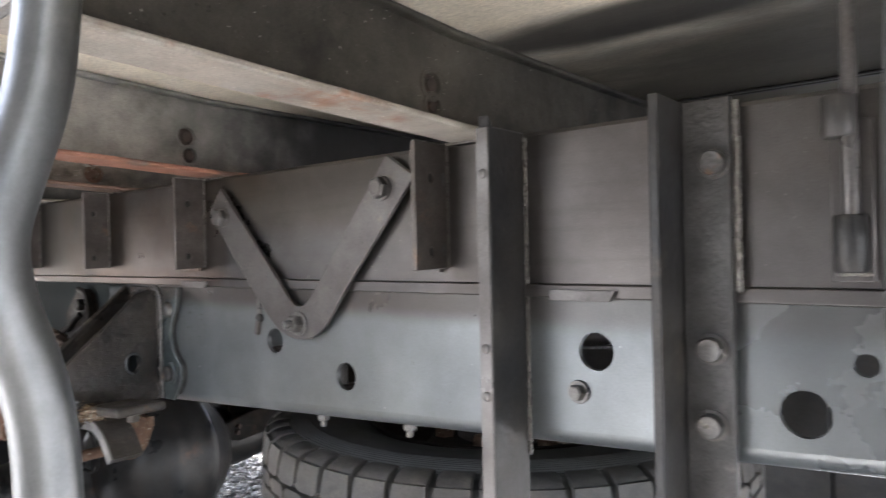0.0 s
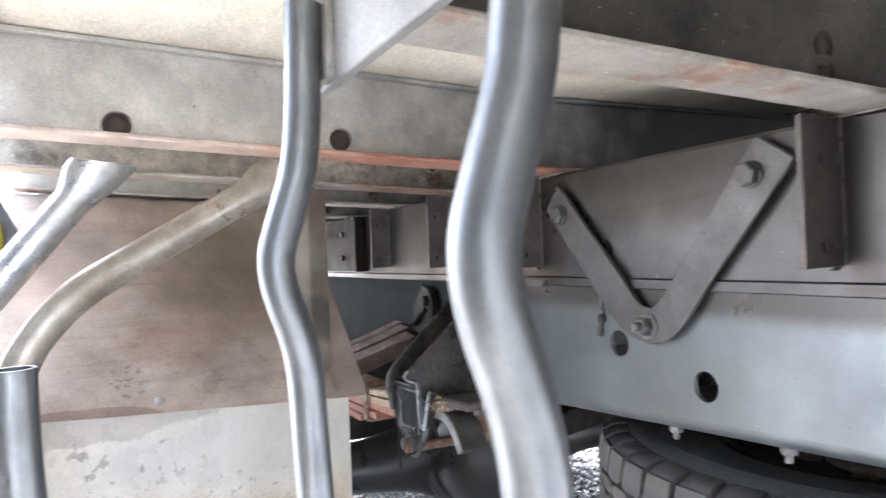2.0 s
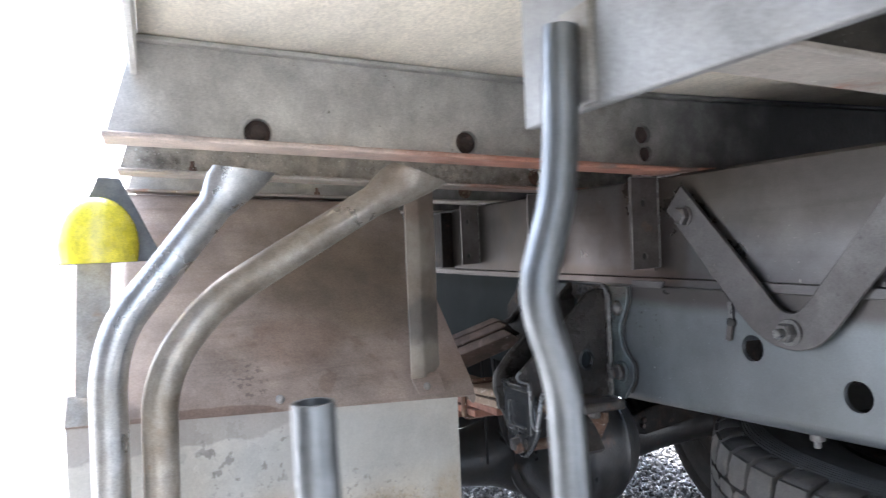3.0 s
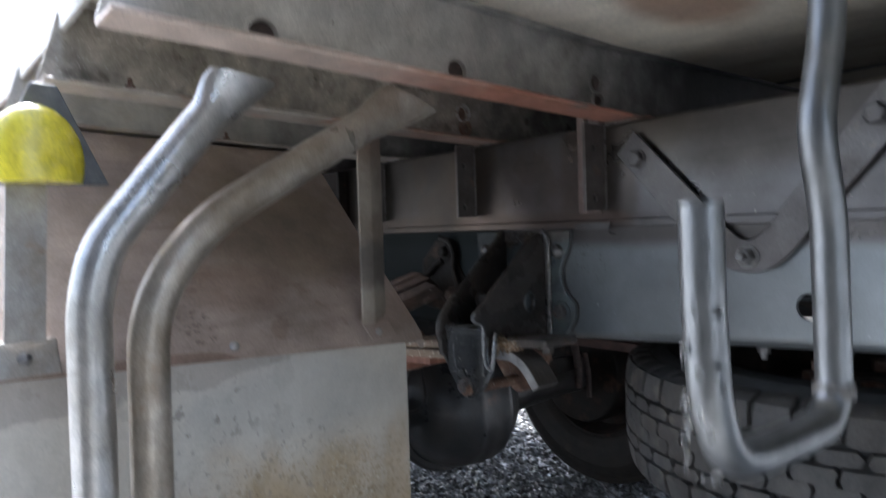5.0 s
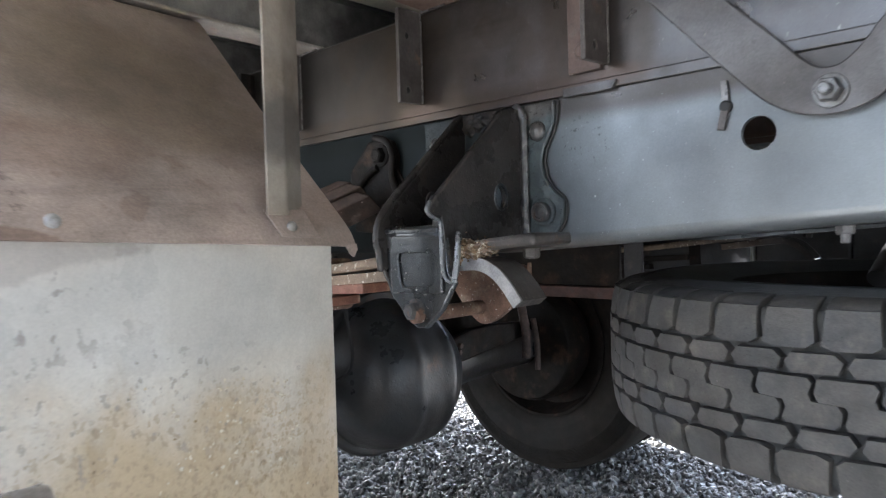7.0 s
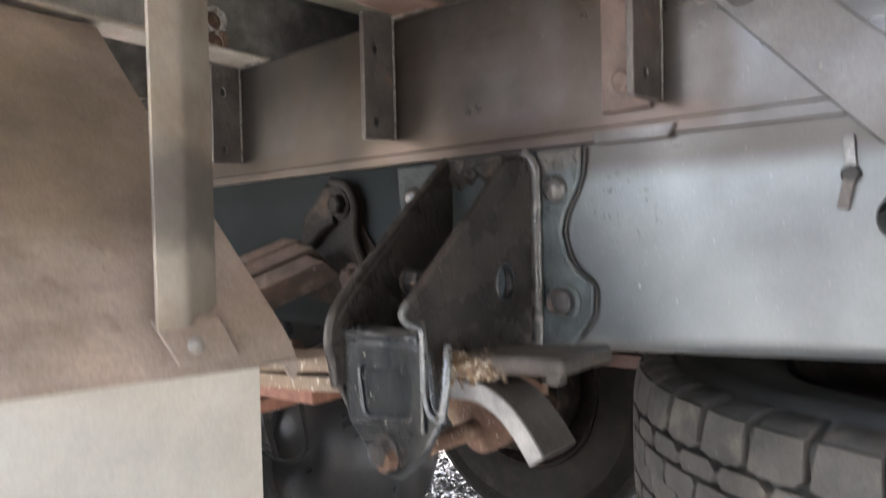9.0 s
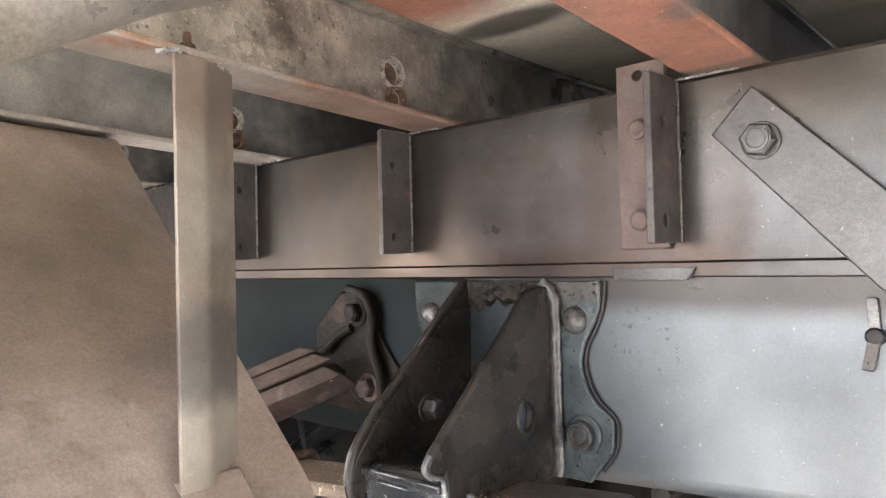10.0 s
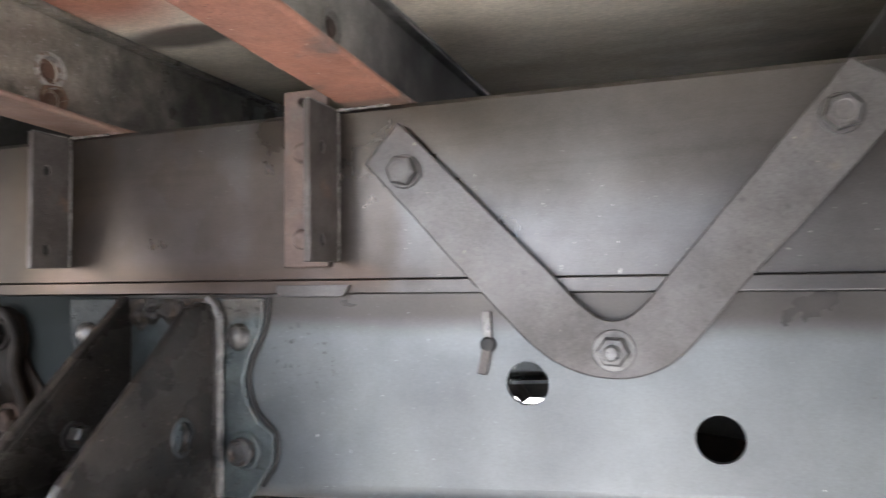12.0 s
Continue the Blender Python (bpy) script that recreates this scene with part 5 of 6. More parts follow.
def far_light_block():
    # unseen boxes added to stop daylight showing through from the far side
    t = thing("far_light_block", (0.45, 1.15, -0.30), "dark boxes added under the far side of the floor to block daylight", "tool box")
    for name, x0, x1, low in (("end_block", -0.42, -0.222, -0.25), ("small_body", -0.22, 0.15, -0.30), ("body", 0.152, 0.398, -0.62), ("side_body", 0.40, 1.15, -0.52)):
        bm = bmesh.new()
        box(bm, x0, x1, 0.98, 1.36, low, 0.149)
        part(name, bm, DARKP, t, bevel=0.006)
    bm = bmesh.new()
    box(bm, 0.42, 1.13, 1.362, 1.368, -0.41, 0.12)
    part("outer_panel", bm, DARKP, t, bevel=0.003)


far_light_block()


def gap_filler_tank():
    # unseen dark tank shape, added to fill the bright gap above the spare
    t = thing("gap_filler_tank", (-0.6, 0.90, -0.30), "black tank shape added behind the far rail to close bright gaps", "air tank")
    bm = bmesh.new()
    lathe(bm, (-0.755, 0.895, -0.215), (1, 0, 0), [(0, 0.02), (0.006, 0.06), (0.025, 0.082), (0.05, 0.086), (0.29, 0.086), (0.315, 0.082), (0.334, 0.06), (0.34, 0.02)], 32)
    part("shell", bm, DARKP, t, smooth=50)
    for x in (-0.68, -0.50):
        bm = bmesh.new()
        lathe(bm, (x, 0.895, -0.215), (1, 0, 0), [(0, 0.0865), (0, 0.0885), (0.025, 0.0885), (0.025, 0.0865)], 32, closed=True)
        part("strap", bm, RIMP, t)
    bm = bmesh.new()
    box(bm, -0.68, -0.48, 0.742, 0.85, -0.145, -0.135)
    part("bracket", bm, DARKP, t, bevel=0.002)


gap_filler_tank()


def horizon_filler_tank():
    # unseen bulk added to cover the horizon beyond the far rail
    t = thing("horizon_filler_tank", (-2.4, 1.15, -0.55), "dark tank shape added below the far rail to hide the bright horizon", "fuel tank")
    bm = bmesh.new()
    box(bm, -3.1, -1.60, 0.90, 1.36, -0.55, 0.10)
    part("body", bm, DARKP, t, bevel=0.05)
    for x in (-2.8, -1.95):
        bm = bmesh.new()
        box(bm, x, x + 0.05, 0.894, 1.366, -0.556, 0.106)
        part("strap", bm, RIMP, t, bevel=0.05)


horizon_filler_tank()


def side_marker():
    t = thing("side_marker_lamp", (-0.40, -0.727, -0.14), "yellow side marker lamp on a grey metal strip", "marker lamp")
    bm = bmesh.new()
    plate(bm, [(-0.750, -0.104), (-0.712, -0.104), (-0.704, 0.062), (-0.742, 0.062)], [], in_yz(-0.402), 0.004)
    part("strip", bm, STRIP, t, bevel=0.001)
    bm = bmesh.new()
    plate(bm, [(-0.764, -0.140), (-0.697, -0.140), (-0.700, -0.102), (-0.760, -0.102)], [], lambda u, v, w: (-0.412 + w - 0.12 * (v + 0.14), u, v), 0.006)
    part("foot", bm, STRIP, t, "flat foot bolted to the mudguard", bevel=0.0015)
    rivet(t, (-0.407, -0.731, -0.121), (1, 0, 0.15), 0.007, 0.005, BOLT)
    bm = bmesh.new()
    bmesh.ops.create_uvsphere(bm, u_segments=24, v_segments=14, radius=1.0)
    bmesh.ops.bisect_plane(bm, geom=bm.verts[:] + bm.edges[:] + bm.faces[:], plane_co=(0, 0, -0.35), plane_no=(0, 0, -1), clear_outer=True)
    bmesh.ops.holes_fill(bm, edges=bm.edges[:])
    for v in bm.verts:
        v.co = Vector((-0.385 + 0.030 * v.co.x, -0.716 + 0.046 * v.co.y, 0.083 + 0.060 * v.co.z))
    part("lens", bm, YELLOW, t, "yellow plastic lens")
    bm = bmesh.new()
    plate(bm, [(-0.764, 0.060), (-0.642, 0.062), (-0.690, 0.168), (-0.715, 0.170)], [], in_yz(-0.4025, -1), 0.006)
    part("back_shell", bm, LAMPBASE, t, "grey plastic back shell", bevel=0.002)
    return t


side_marker()

# ---------------------------------------------------------------- guard tubes that drop from the cross member


def guard_tube(name_label, line, material):
    """A round tube whose upper end is hammered flat against the cross member's web."""
    t = thing("guard_tube", (-0.238, line[-1][0], line[-1][1]), name_label, "guard tube", "guard tubes at the cross member")
    pts = rounded([(-0.238, y, z) for y, z in line], 0.06, 8)
    first, second = pts[0], pts[1]
    flat = [(0.0, 0.66, 0.75), (0.08, 0.67, 0.62), (0.15, 0.74, 0.38), (0.22, 0.87, 0.15), (0.28, 1.0, 0.0)]
    head = [first.lerp(second, k) + Vector((0.014 * (1 - k / 0.28), 0, 0)) for k, _, _ in flat]
    pts = head + pts[1:]
    wide = [w for _, w, _ in flat] + [1.0] * (len(pts) - len(flat))
    bm = bmesh.new()
    tube(bm, pts, 0.0188, 22, wide=wide)
    way = (second - first).normalized()
    bm.verts.ensure_lookup_table()
    for i, (_, _, slant) in enumerate(flat):
        for v in bm.verts[i * 22:(i + 1) * 22]:
            v.co += way * ((pts[i].z - v.co.z) / way.z * slant * min(1.0, 1.3 * abs(way.z)))
    part("tube", bm, material, t, smooth=50)
    bm = bmesh.new()
    lathe(bm, (-0.238, line[-1][0], line[-1][1] - 0.0005), (0, 0, -1), [(0, 0.0186), (0.004, 0.0186), (0.006, 0.016)], 22)
    part("end_cap", bm, material, t, "closed lower end")
    return t


g4 = guard_tube("weathered guard tube welded to the cross member, bent downwards", [(-0.352, 0.156), (-0.600, 0.013), (-0.654, -0.062), (-0.660, -0.62)], OLDTUBE)
g3 = guard_tube("weathered outer guard tube beside its twin", [(-0.558, 0.159), (-0.690, -0.004), (-0.703, -0.055), (-0.706, -0.62)], TUBEZINC)
bm = bmesh.new()
tube(bm, [(-0.24, -0.645, -0.302), (-0.24, -0.563, -0.302), (-0.24, -0.559, -0.302)], 0.0138, 20, radii=[0.0138, 0.0138, 0.0125])
part("peg", bm, TUBEZINC, g4, "short wet horizontal peg with a closed end", smooth=50)
bm = bmesh.new()
rnd = random.Random(6)
for _ in range(120):
    a = rnd.uniform(-0.4, 2.6)
    c = Vector((-0.24 + 0.0138 * math.cos(a), rnd.uniform(-0.64, -0.562), -0.302 + 0.0138 * math.sin(a)))
    bmesh.ops.create_icosphere(bm, subdivisions=1, radius=rnd.uniform(0.0005, 0.0014), matrix=Matrix.Translation(c))
tagged(part("water_spray", bm, WATER, g4, "small clear water drops on the peg", smooth=80), kind="stuff")

# ---------------------------------------------------------------- hooks on the side beam


def side_beam():
    t = thing("hook_beam", (0.75, -0.46, 0.128), "grey painted longitudinal beam under the floor edge", "beam")
    bm = bmesh.new()
    plate(bm, [(0.2315, 0.128), (2.6, 0.128), (2.6, 0.282), (0.2315, 0.282)], [], in_xz(-0.464, 1), 0.006)
    part("web", bm, BEAMGREY, t, bevel=0.001)


side_beam()


def hook(x, dy=0.0):
    t = thing("rope_hook", (x, -0.477 + dy, -0.108), "polished bent steel tube hook with water drops", "hook", "tube hooks on the side beam")
    line = [(-0.475, 0.166), (-0.477, 0.110), (-0.480, 0.086), (-0.486, 0.068), (-0.4925, 0.047), (-0.490, 0.030), (-0.484, 0.014), (-0.480, -0.004), (-0.4785, -0.040), (-0.4765, -0.086),
            (-0.488, -0.0995), (-0.515, -0.1005), (-0.560, -0.1000), (-0.582, -0.094), (-0.592, -0.072), (-0.5955, -0.03), (-0.596, 0.0075)]
    pts = rounded([(x, y + dy, z) for y, z in line], 0.02, 4)
    bm = bmesh.new()
    tube(bm, pts, 0.0086, 22, bore=0.004)
    body = part("tube", bm, CHROME, t, smooth=55)
    bm = bmesh.new()
    lathe(bm, (x, -0.477 + dy, -0.081), (0, 0, -1), [(0, 0.0092), (0.002, 0.0102), (0.006, 0.0100), (0.008, 0.0092)], 20)
    part("weld_collar", bm, WELD, t, "weld seam at the elbow")
    bm = bmesh.new()
    rnd = random.Random(int(x * 1000))
    for _ in range(60):
        z = rnd.uniform(-0.100, 0.0)
        a = rnd.uniform(math.pi * 0.9, math.pi * 1.95)
        c = Vector((x + 0.0086 * math.cos(a), -0.595 + dy + 0.0086 * math.sin(a), z))
        r = rnd.uniform(0.0006, 0.0015) if rnd.random() < 0.7 else rnd.uniform(0.0015, 0.0026)
        bmesh.ops.create_icosphere(bm, subdivisions=1, radius=r, matrix=Matrix.Translation(c) @ Matrix.Diagonal((1, 1, 1.5, 1)))
    tagged(part("water_spray", bm, WATER, t, "small clear water drops", smooth=80), kind="stuff")
    bm = bmesh.new()
    plate(bm, [(x - 0.012, 0.130), (x + 0.012, 0.130), (x + 0.012, 0.176), (x - 0.012, 0.176)], [], in_xz(-0.4635), 0.004)
    part("lug", bm, STRIP, t, "flat lug between tube and beam", bevel=0.0008)
    return t


for x, dy in ((0.286, 0.0), (0.468, 0.006), (0.6745, 0.010)):
    hook(x, dy)

# ---------------------------------------------------------------- tyres


def tread(bm, centre, way, r, width, pitches, base):
    """Five rows of raised blocks round a carcass; the axis runs along way from the lower shoulder."""
    c = Vector(centre)
    u, v, w = axis_frame(way)
    shoulder = [(-0.41, -0.02), (0.41, -0.02), (0.43, 0.07), (0.46, 0.165), (0.32, 0.200), (-0.25, 0.207), (-0.46, 0.182), (-0.43, 0.07)]
    wedge = [(-0.49, 0.285), (-0.37, 0.230), (0.34, 0.224), (0.485, 0.268), (0.40, 0.336), (-0.36, 0.345)]
    zed = [(-0.66, 0.363), (0.18, 0.363), (0.255, 0.395), (0.19, 0.455), (0.24, 0.496), (0.66, 0.504), (0.735, 0.545), (0.70, 0.610),
           (0.62, 0.637), (-0.18, 0.637), (-0.255, 0.605), (-0.19, 0.545), (-0.24, 0.504), (-0.66, 0.496), (-0.735, 0.455), (-0.70, 0.390)]
    low_wedge = [(-u0, 1.0 - k0) for u0, k0 in wedge]
    low_shoulder = [(-u0, 1.0 - k0) for u0, k0 in shoulder]
    step = 2 * math.pi / pitches
    for shift, shape in ((0.0, shoulder), (0.42, wedge), (0.15, zed), (0.60, low_wedge), (0.20, low_shoulder)):
        mx = sum(p[0] for p in shape) / len(shape)
        my = sum(p[1] for p in shape) / len(shape)
        for i in range(pitches):
            mid = (i + shift) * step
            rows = []
            for rise, keep in ((0.0, 1.02), (0.70, 1.0), (0.93, 0.99), (1.0, 0.968)):
                row = []
                for s, k in shape:
                    d = (my + (k - my) * (keep * 0.5 + 0.5) - 0.5) * width
                    edge = abs(d) / (width / 2)
                    low, high = base - 0.008 * edge ** 4, r - 0.007 * edge ** 4
                    ang = mid + (mx + (s - mx) * keep) * step
                    row.append(bm.verts.new(c + (u * math.cos(ang) + v * math.sin(ang)) * (low + (high - low) * rise) - w * d))
                rows.append(row)
            m = len(shape)
            for lo, hi in zip(rows, rows[1:]):
                for j in range(m):
                    bm.faces.new((lo[j], lo[(j + 1) % m], hi[(j + 1) % m], hi[j]))
            bm.faces.new(rows[-1])
    # rounded buttresses that carry the shoulder blocks over onto the sidewalls
    hw = width / 2
    prof = [(hw * 0.90, r - 0.0105), (hw + 0.000, r - 0.0105), (hw + 0.006, r - 0.0150), (hw + 0.0105, r - 0.0235), (hw + 0.0125, r - 0.034), (hw + 0.0125, base - 0.032), (hw + 0.004, base - 0.036), (hw * 0.90, base - 0.010)]
    for sgn, shift in ((-1, 0.0), (1, 0.20)):
        for i in range(pitches):
            rows = []
            for f, shrink in ((-0.415, 0.0012), (-0.39, 0.0), (0.39, 0.0), (0.415, 0.0012)):
                ang = (i + shift + f) * step
                way_out = u * math.cos(ang) + v * math.sin(ang)
                rows.append([bm.verts.new(c + way_out * (q - shrink) - w * sgn * (d - shrink)) for d, q in prof])
            m = len(prof)
            for lo, hi in zip(rows, rows[1:]):
                for j in range(m):
                    bm.faces.new((lo[j], lo[(j + 1) % m], hi[(j + 1) % m], hi[j]))
            bm.faces.new(rows[0])
            bm.faces.new(rows[-1])
    return bm


def wheel(t, centre, way, r, width, blocks=True, rubber=None):
    """Tyre and rim as parts of the thing t."""
    base = r - 0.012
    hw = width / 2
    side = [(hw + 0.001, base - 0.006), (hw + 0.005, base - 0.018)]
    for k in range(11):  # fine moulded rings
        q = base - 0.020 - 0.004 * k
        bulge = hw + 0.006 + 0.012 * math.sin(min(1.0, k / 10) * math.pi / 2)
        side += [(bulge, q), (bulge + 0.0013, q - 0.0010), (bulge + 0.0013, q - 0.0024), (bulge, q - 0.0033)]
    side += [(hw + 0.018, base - 0.072), (hw + 0.018, base - 0.095), (hw + 0.0165, base - 0.098), (hw + 0.013, base - 0.125), (hw + 0.012, base - 0.128),
             (hw + 0.004, base - 0.150), (hw - 0.004, r * 0.565), (hw - 0.03, r * 0.55)]
    prof = [(-d, q) for d, q in reversed(side)] + [(-hw, base - 0.004), (-hw * 0.9, base), (hw * 0.9, base), (hw, base - 0.004)] + side
    bm = bmesh.new()
    lathe(bm, centre, way, prof, 96, closed=True)
    part("tyre", bm, rubber or SIDEWALL, t, "black ribbed sidewalls", smooth=50)
    if blocks:
        bm = bmesh.new()
        tread(bm, centre, way, r, width, 46, base - 0.002)
        part("tread", bm, RUBBER, t, "worn block tread", smooth=50)
    bm = bmesh.new()
    lathe(bm, centre, way, [(hw - 0.004, r * 0.57), (hw + 0.004, r * 0.575), (hw + 0.004, r * 0.555), (hw - 0.03, r * 0.53), (0.02, r * 0.50), (0.015, r * 0.36), (0.05, r * 0.30), (0.05, r * 0.2),
                            (0.042, r * 0.2), (0.042, r * 0.29), (0.007, r * 0.35), (0.008, r * 0.50), (-hw + 0.03, r * 0.53), (-hw - 0.004, r * 0.555), (-hw - 0.004, r * 0.575), (-hw + 0.004, r * 0.57), (-hw + 0.03, r * 0.545), (hw - 0.03, r * 0.545)], 64, closed=True)
    rim = part("rim", bm, RIMP, t, "dull dirty steel rim", smooth=40)
    c = Vector(centre)
    u, v, w = axis_frame(way)
    for i in range(6):
        a = i * math.pi / 3
        hex_bolt(rim, c + (u * math.cos(a) + v * math.sin(a)) * r * 0.255 + w * 0.05, w, 0.03, 0.02, material=RUST, name="wheel_nut")
    return t


spare = thing("spare_tyre", (-0.008, 0.442, -0.4125), "spare tyre lying flat below the chassis rail", "spare wheel")
wheel(spare, (-0.008, 0.442, -0.3275), (0, 0, 1), 0.410, 0.170)
AX, AZ = -1.10, GROUND_Z + 0.405


def rear_axle():
    t = thing("rear_axle", (AX, 0.37, AZ - 0.19), "black rear axle casing with a round differential bowl", "axle")
    bm = bmesh.new()
    prof = [(-0.16, 0.02), (-0.155, 0.08), (-0.13, 0.115), (-0.09, 0.142), (-0.04, 0.160), (0.0, 0.172)]
    prof += [(0.02 + 0.195 * math.sin(a), 0.170 * math.cos(a) ** 0.72 + 0.002) for a in [i * math.pi / 2 / 22 for i in range(22)]]
    bz = AZ + 0.022
    lathe(bm, (AX + 0.03, 0.36, bz), (1, 0, 0), prof, 96)
    for v in bm.verts:  # two soft upright swells in the cover
        if v.co.x > AX + 0.09:
            across = v.co.y - 0.36
            v.co.x += min(1.0, (v.co.x - AX - 0.09) / 0.05) * 0.010 * (math.exp(-((across + 0.055) / 0.020) ** 2) + math.exp(-((across - 0.050) / 0.018) ** 2))
    part("bowl", bm, AXLE, t, smooth=60)
    bm = bmesh.new()
    lathe(bm, (AX + 0.03, 0.36, bz), (1, 0, 0), [(0.004, 0.14), (0.004, 0.186), (0.010, 0.192), (0.028, 0.192), (0.034, 0.186), (0.034, 0.14)], 64, closed=True)
    part("bowl_flange", bm, AXLE, t, bevel=0.002)
    for sgn in (-1, 1):
        bm = bmesh.new()
        line = [(0.02, 0.176), (0.06, 0.170), (0.10, 0.152), (0.14, 0.127), (0.18, 0.104), (0.22, 0.088), (0.27, 0.076), (0.34, 0.067), (0.46, 0.060), (0.68, 0.057)]
        lathe(bm, (AX, 0.36, bz), (0, sgn, 0), line, 48)
        for v in bm.verts:  # the banjo is flat beside the bowl and round at the tube
            away = min(1.0, max(0.0, (abs(v.co.y - 0.36) - 0.02) / 0.25))
            v.co.x = AX + (v.co.x - AX) * (0.20 + 0.80 * away ** 1.3)
            v.co.z -= 0.022 * away
        part("axle_tube", bm, AXLE, t, "banjo casing flaring from the axle tube", smooth=60)
    bm = bmesh.new()
    lathe(bm, (AX, 0.97, AZ), (0, 1, 0), [(0, 0.08), (0.0, 0.165), (0.02, 0.172), (0.10, 0.172), (0.10, 0.08)], 48)
    part("brake_drum", bm, CASTING, t, "rusty brake drum", bevel=0.003)
    for y in (1.135, 1.375, -0.395, -0.635):
        wheel(t, (AX, y, AZ), (0, -1 if y > 0.37 else 1, 0), 0.405, 0.170, blocks=False, rubber=REARSHADE)
    hex_bolt(t, (AX + 0.172, 0.458, AZ - 0.01), (1, 0.1, 0), 0.026, 0.014, washer=0.019, material=BRASS, name="drain_plug")
    bm = bmesh.new()
    plate(bm, [(0.51, AZ + 0.035), (0.56, AZ + 0.022), (0.70, AZ + 0.040), (0.84, AZ + 0.058), (0.84, AZ + 0.095), (0.70, AZ + 0.100), (0.60, AZ + 0.098), (0.51, AZ + 0.078)], [], in_yz(AX + 0.13, -1), 0.022)
    lever = part("brake_lever", bm, CASTING, t, "dirty tapered brake lever", bevel=0.004)
    for z in (0.048, 0.064):
        hex_bolt(lever, (AX + 0.1305, 0.535 + z * 0.3, AZ + z), (1, 0, 0), 0.013, 0.007, material=PLUGRUST)
    bm = bmesh.new()
    lathe(bm, (AX - 0.03, 0.655, AZ + 0.125), (1, 0, 0), [(0, 0.03), (0.006, 0.066), (0.02, 0.076), (0.07, 0.078), (0.072, 0.086), (0.088, 0.086), (0.090, 0.078), (0.125, 0.070), (0.14, 0.05), (0.142, 0.01)], 32)
    part("brake_chamber", bm, CASTING, t, "dirty round brake chamber on the axle", smooth=45)
    bm = bmesh.new()
    box(bm, AX + 0.02, AX + 0.05, 0.60, 0.71, AZ + 0.02, AZ + 0.085)
    part("chamber_bracket", bm, CASTING, t, bevel=0.004)
    for y, z0, z1, r in ((0.80, 0.0, 0.14, 0.012), (0.85, -0.04, 0.10, 0.008)):
        bm = bmesh.new()
        tube(bm, [(AX + 0.145, y, AZ + z0), (AX + 0.145, y, AZ + (z0 + z1) / 2), (AX + 0.14, y - 0.01, AZ + z1)], r, 12)
        part("adjuster_rod", bm, PLUGRUST, t, "rusty slack adjuster rod", smooth=60)
    return t


rear_axle()


def drive_line_filler():
    # unseen gearbox bulk added ahead of the axle to close bright gaps
    t = thing("gearbox", (-2.6, 0.37, -0.62), "dark gearbox and shaft shapes added ahead of the axle to block daylight", "gearbox")
    bm = bmesh.new()
    lathe(bm, (-3.4, 0.37, -0.28), (1, 0, 0), [(0, 0.30), (0.35, 0.31), (0.6, 0.26), (0.9, 0.22), (1.15, 0.19), (1.25, 0.10)], 28)
    part("casing", bm, AXLE, t, smooth=40)
    bm = bmesh.new()
    tube(bm, [(-2.2, 0.37, -0.30), (-1.7, 0.37, -0.40), (-1.22, 0.37, AZ)], 0.045, 20)
    part("shaft", bm, AXLE, t, smooth=60)
    # added beam that keeps light out from the front
    bm = bmesh.new()
    box(bm, -1.52, -1.45, 0.02, 0.72, -0.52, -0.012)
    part("light_block_beam", bm, AXLE, t, bevel=0.006)


drive_line_filler()


def hoses():
    t = thing("brake_hose", (-1.0, 0.1, -0.62), "black brake hose hanging beside the differential", "hose")
    for k, pts in enumerate(([(-0.86, 0.05, -0.19), (-0.86, 0.06, -0.33), (-0.875, 0.09, -0.41), (-0.95, 0.14, -0.43), (-1.1, 0.16, -0.42)],
                             [(-0.80, 0.06, -0.19), (-0.80, 0.08, -0.30), (-0.83, 0.12, -0.40), (-0.92, 0.14, -0.445), (-1.1, 0.16, -0.44)],
                             [(-0.90, 0.04, -0.18), (-0.895, 0.045, -0.45)])):
        bm = bmesh.new()
        tube(bm, rounded(pts, 0.06, 6), (0.0045, 0.0035, 0.0030)[k], 10)
        part("hose", bm, HOSE, t, smooth=70)


hoses()


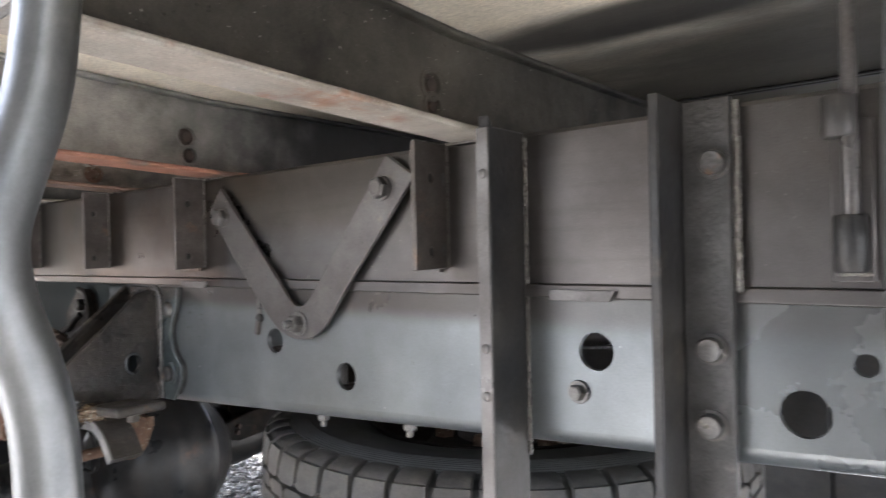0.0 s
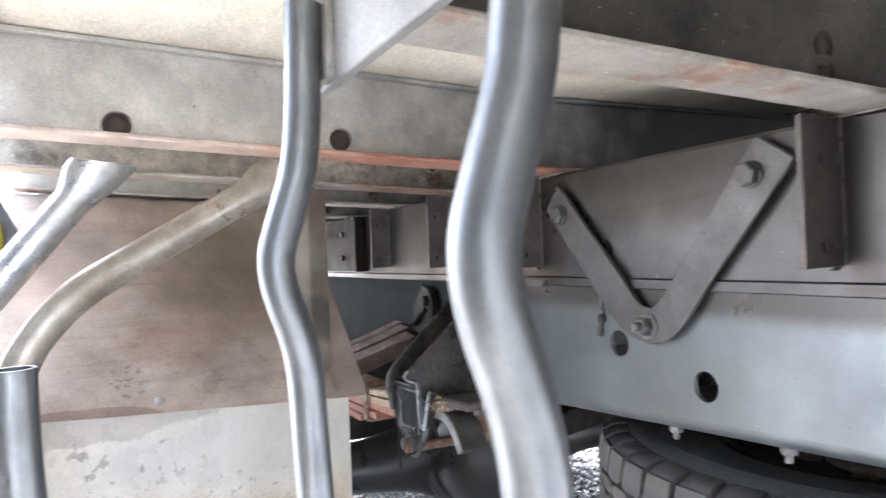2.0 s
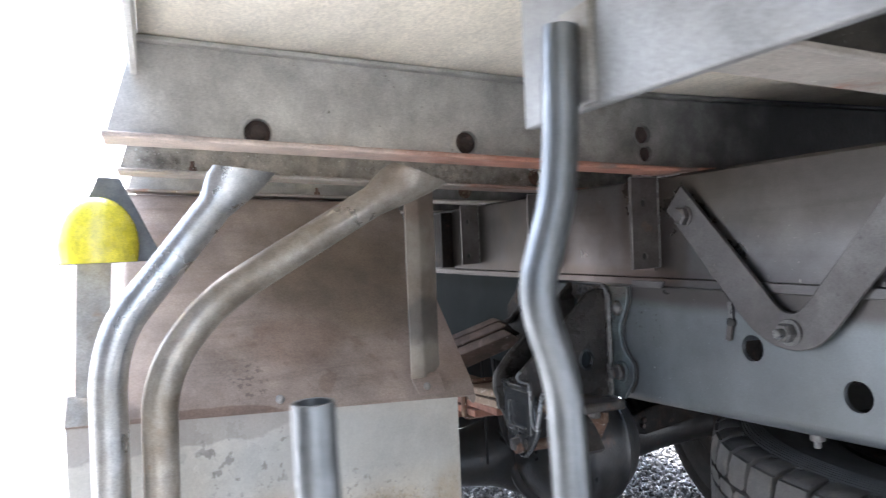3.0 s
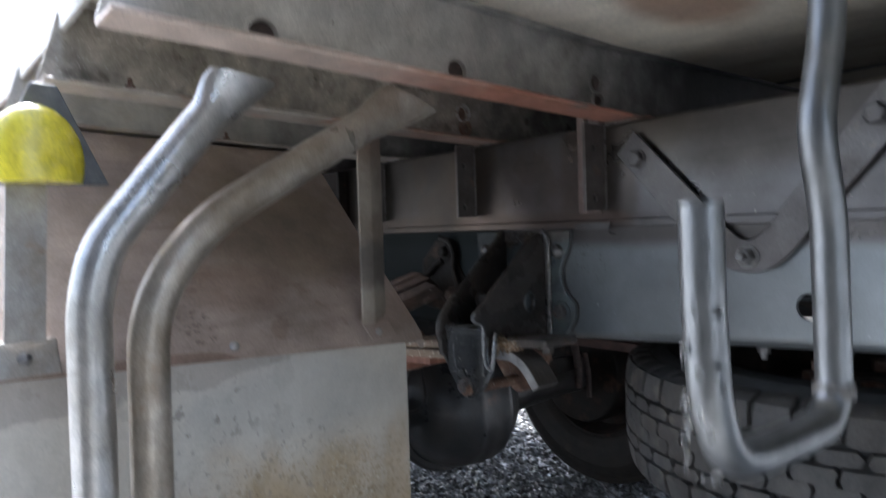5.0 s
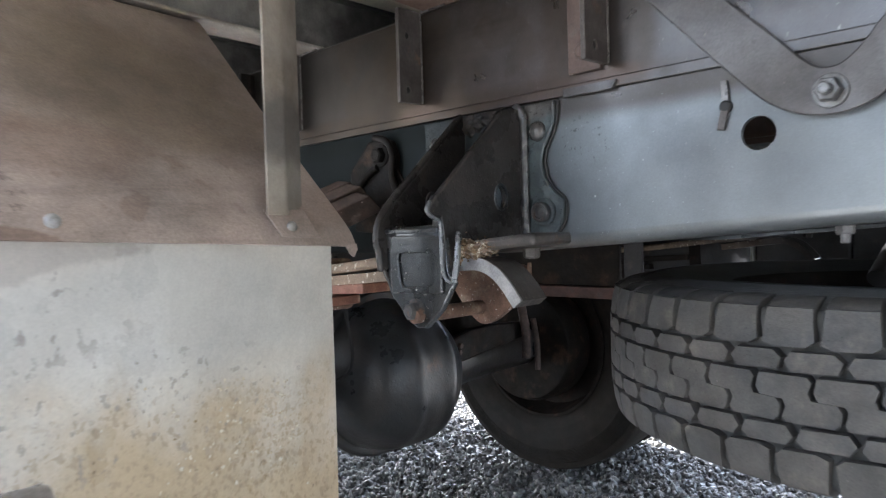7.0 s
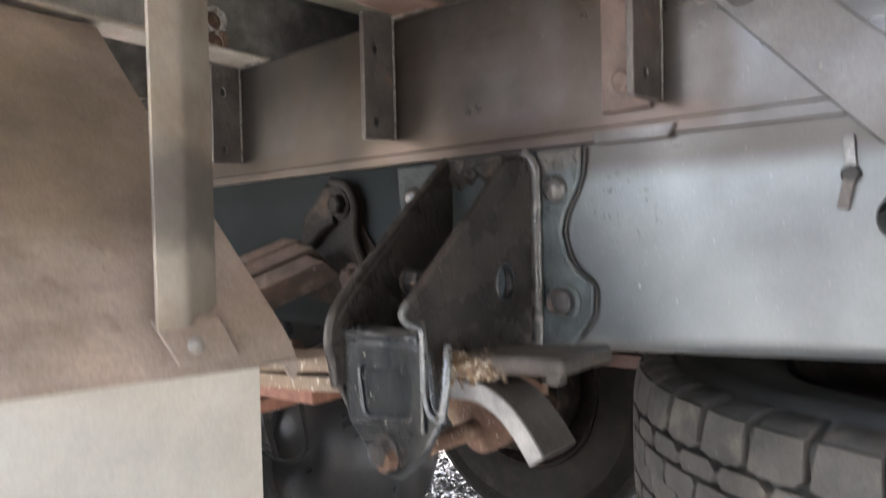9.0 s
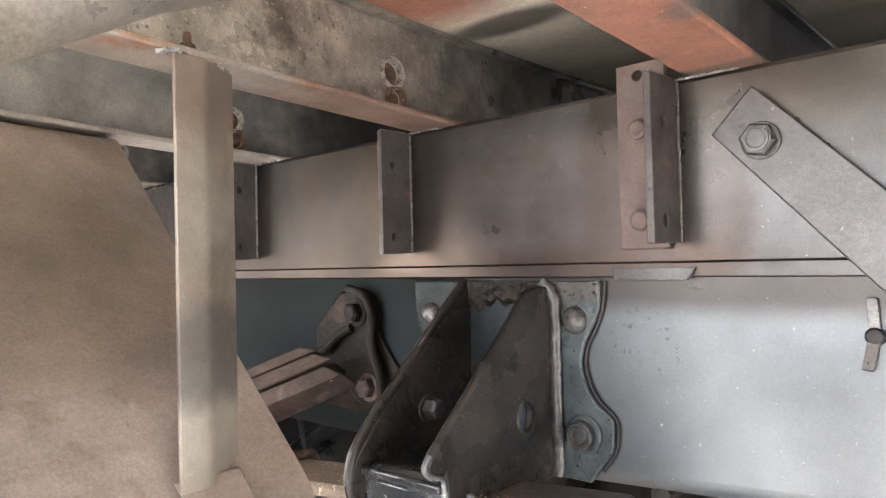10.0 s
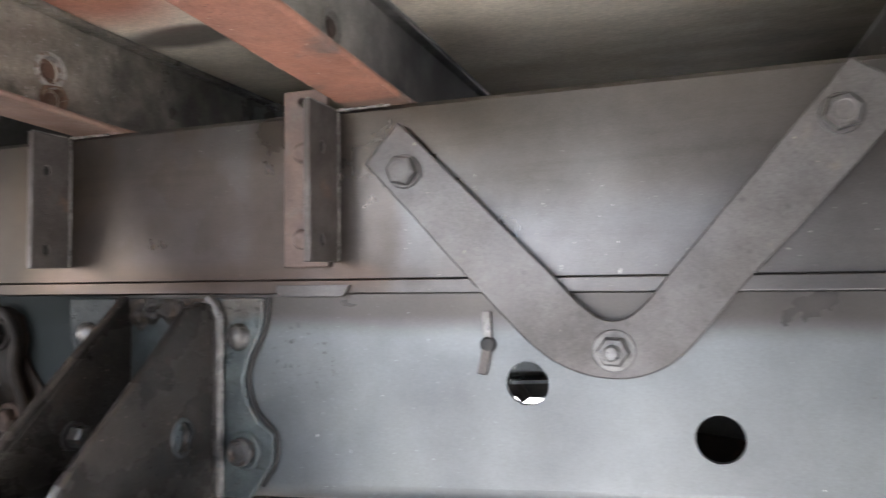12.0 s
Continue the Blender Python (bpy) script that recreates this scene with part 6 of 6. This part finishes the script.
def carrier():
    t = thing("spare_carrier", (0.0, 0.42, -0.225), "rust-red spare wheel carrier bars under the frame", "wheel carrier")
    bm = bmesh.new()
    box(bm, -0.80, -0.425, 0.44, 0.48, -0.286, -0.264)
    part("bar", bm, DULLRED, t, "dull rust-red lower flange", bevel=0.002)
    bm = bmesh.new()
    box(bm, -0.80, -0.470, 0.452, 0.462, -0.264, -0.070)
    part("beam_web", bm, CASTING, t, "black beam web", bevel=0.002)
    bm = bmesh.new()
    box(bm, -0.462, -0.426, 0.455, 0.463, -0.268, -0.06)
    part("hanger_plate", bm, DARKP, t, bevel=0.002)
    bm = bmesh.new()
    tube(bm, [(-0.05, 0.40, -0.235), (-0.04, 0.5, -0.18), (-0.03, 0.60, -0.05)], 0.014, 12)
    part("winch_chain_tube", bm, DARKP, t, smooth=60)
    bm = bmesh.new()
    tube(bm, [(-0.44, 0.05, -0.09), (-0.44, 0.70, -0.09)], 0.05, 24)
    part("cross_tube", bm, RAIL, t, smooth=60)


carrier()

# ---------------------------------------------------------------- loose stones under the truck


def stones():
    rnd = random.Random(11)
    unit = bmesh.new()
    bmesh.ops.create_icosphere(unit, subdivisions=1, radius=1.0)
    base = [v.co.copy() for v in unit.verts]
    tris = [[v.index for v in f.verts] for f in unit.faces]
    unit.free()
    verts, faces = [], []
    for _ in range(17000):
        x, y = rnd.uniform(-2.4, 0.2), rnd.uniform(0.3, 2.1)
        s = rnd.uniform(0.008, 0.0145) if rnd.random() < 0.85 else rnd.uniform(0.013, 0.019)
        rot = Euler((rnd.uniform(0, 6), rnd.uniform(0, 6), rnd.uniform(0, 6))).to_matrix()
        k = Vector((rnd.uniform(0.8, 1.3), rnd.uniform(0.65, 1.1), rnd.uniform(0.45, 0.75)))
        z = GROUND_Z + s * rnd.uniform(0.05, 0.45)
        i0 = len(verts)
        for b in base:
            p = rot @ Vector((b.x * k.x, b.y * k.y, b.z * k.z)) * s * rnd.uniform(0.82, 1.12)
            verts.append((x + p.x, y + p.y, z + p.z))
        faces += [[i0 + i for i in f] for f in tris]
    me = bpy.data.meshes.new("gravel")
    me.from_pydata(verts, [], faces)
    me.materials.append(STONE)
    tagged(new("gravel", me), "loose wet grey gravel on the ground", "gravel", kind="stuff")


stones()
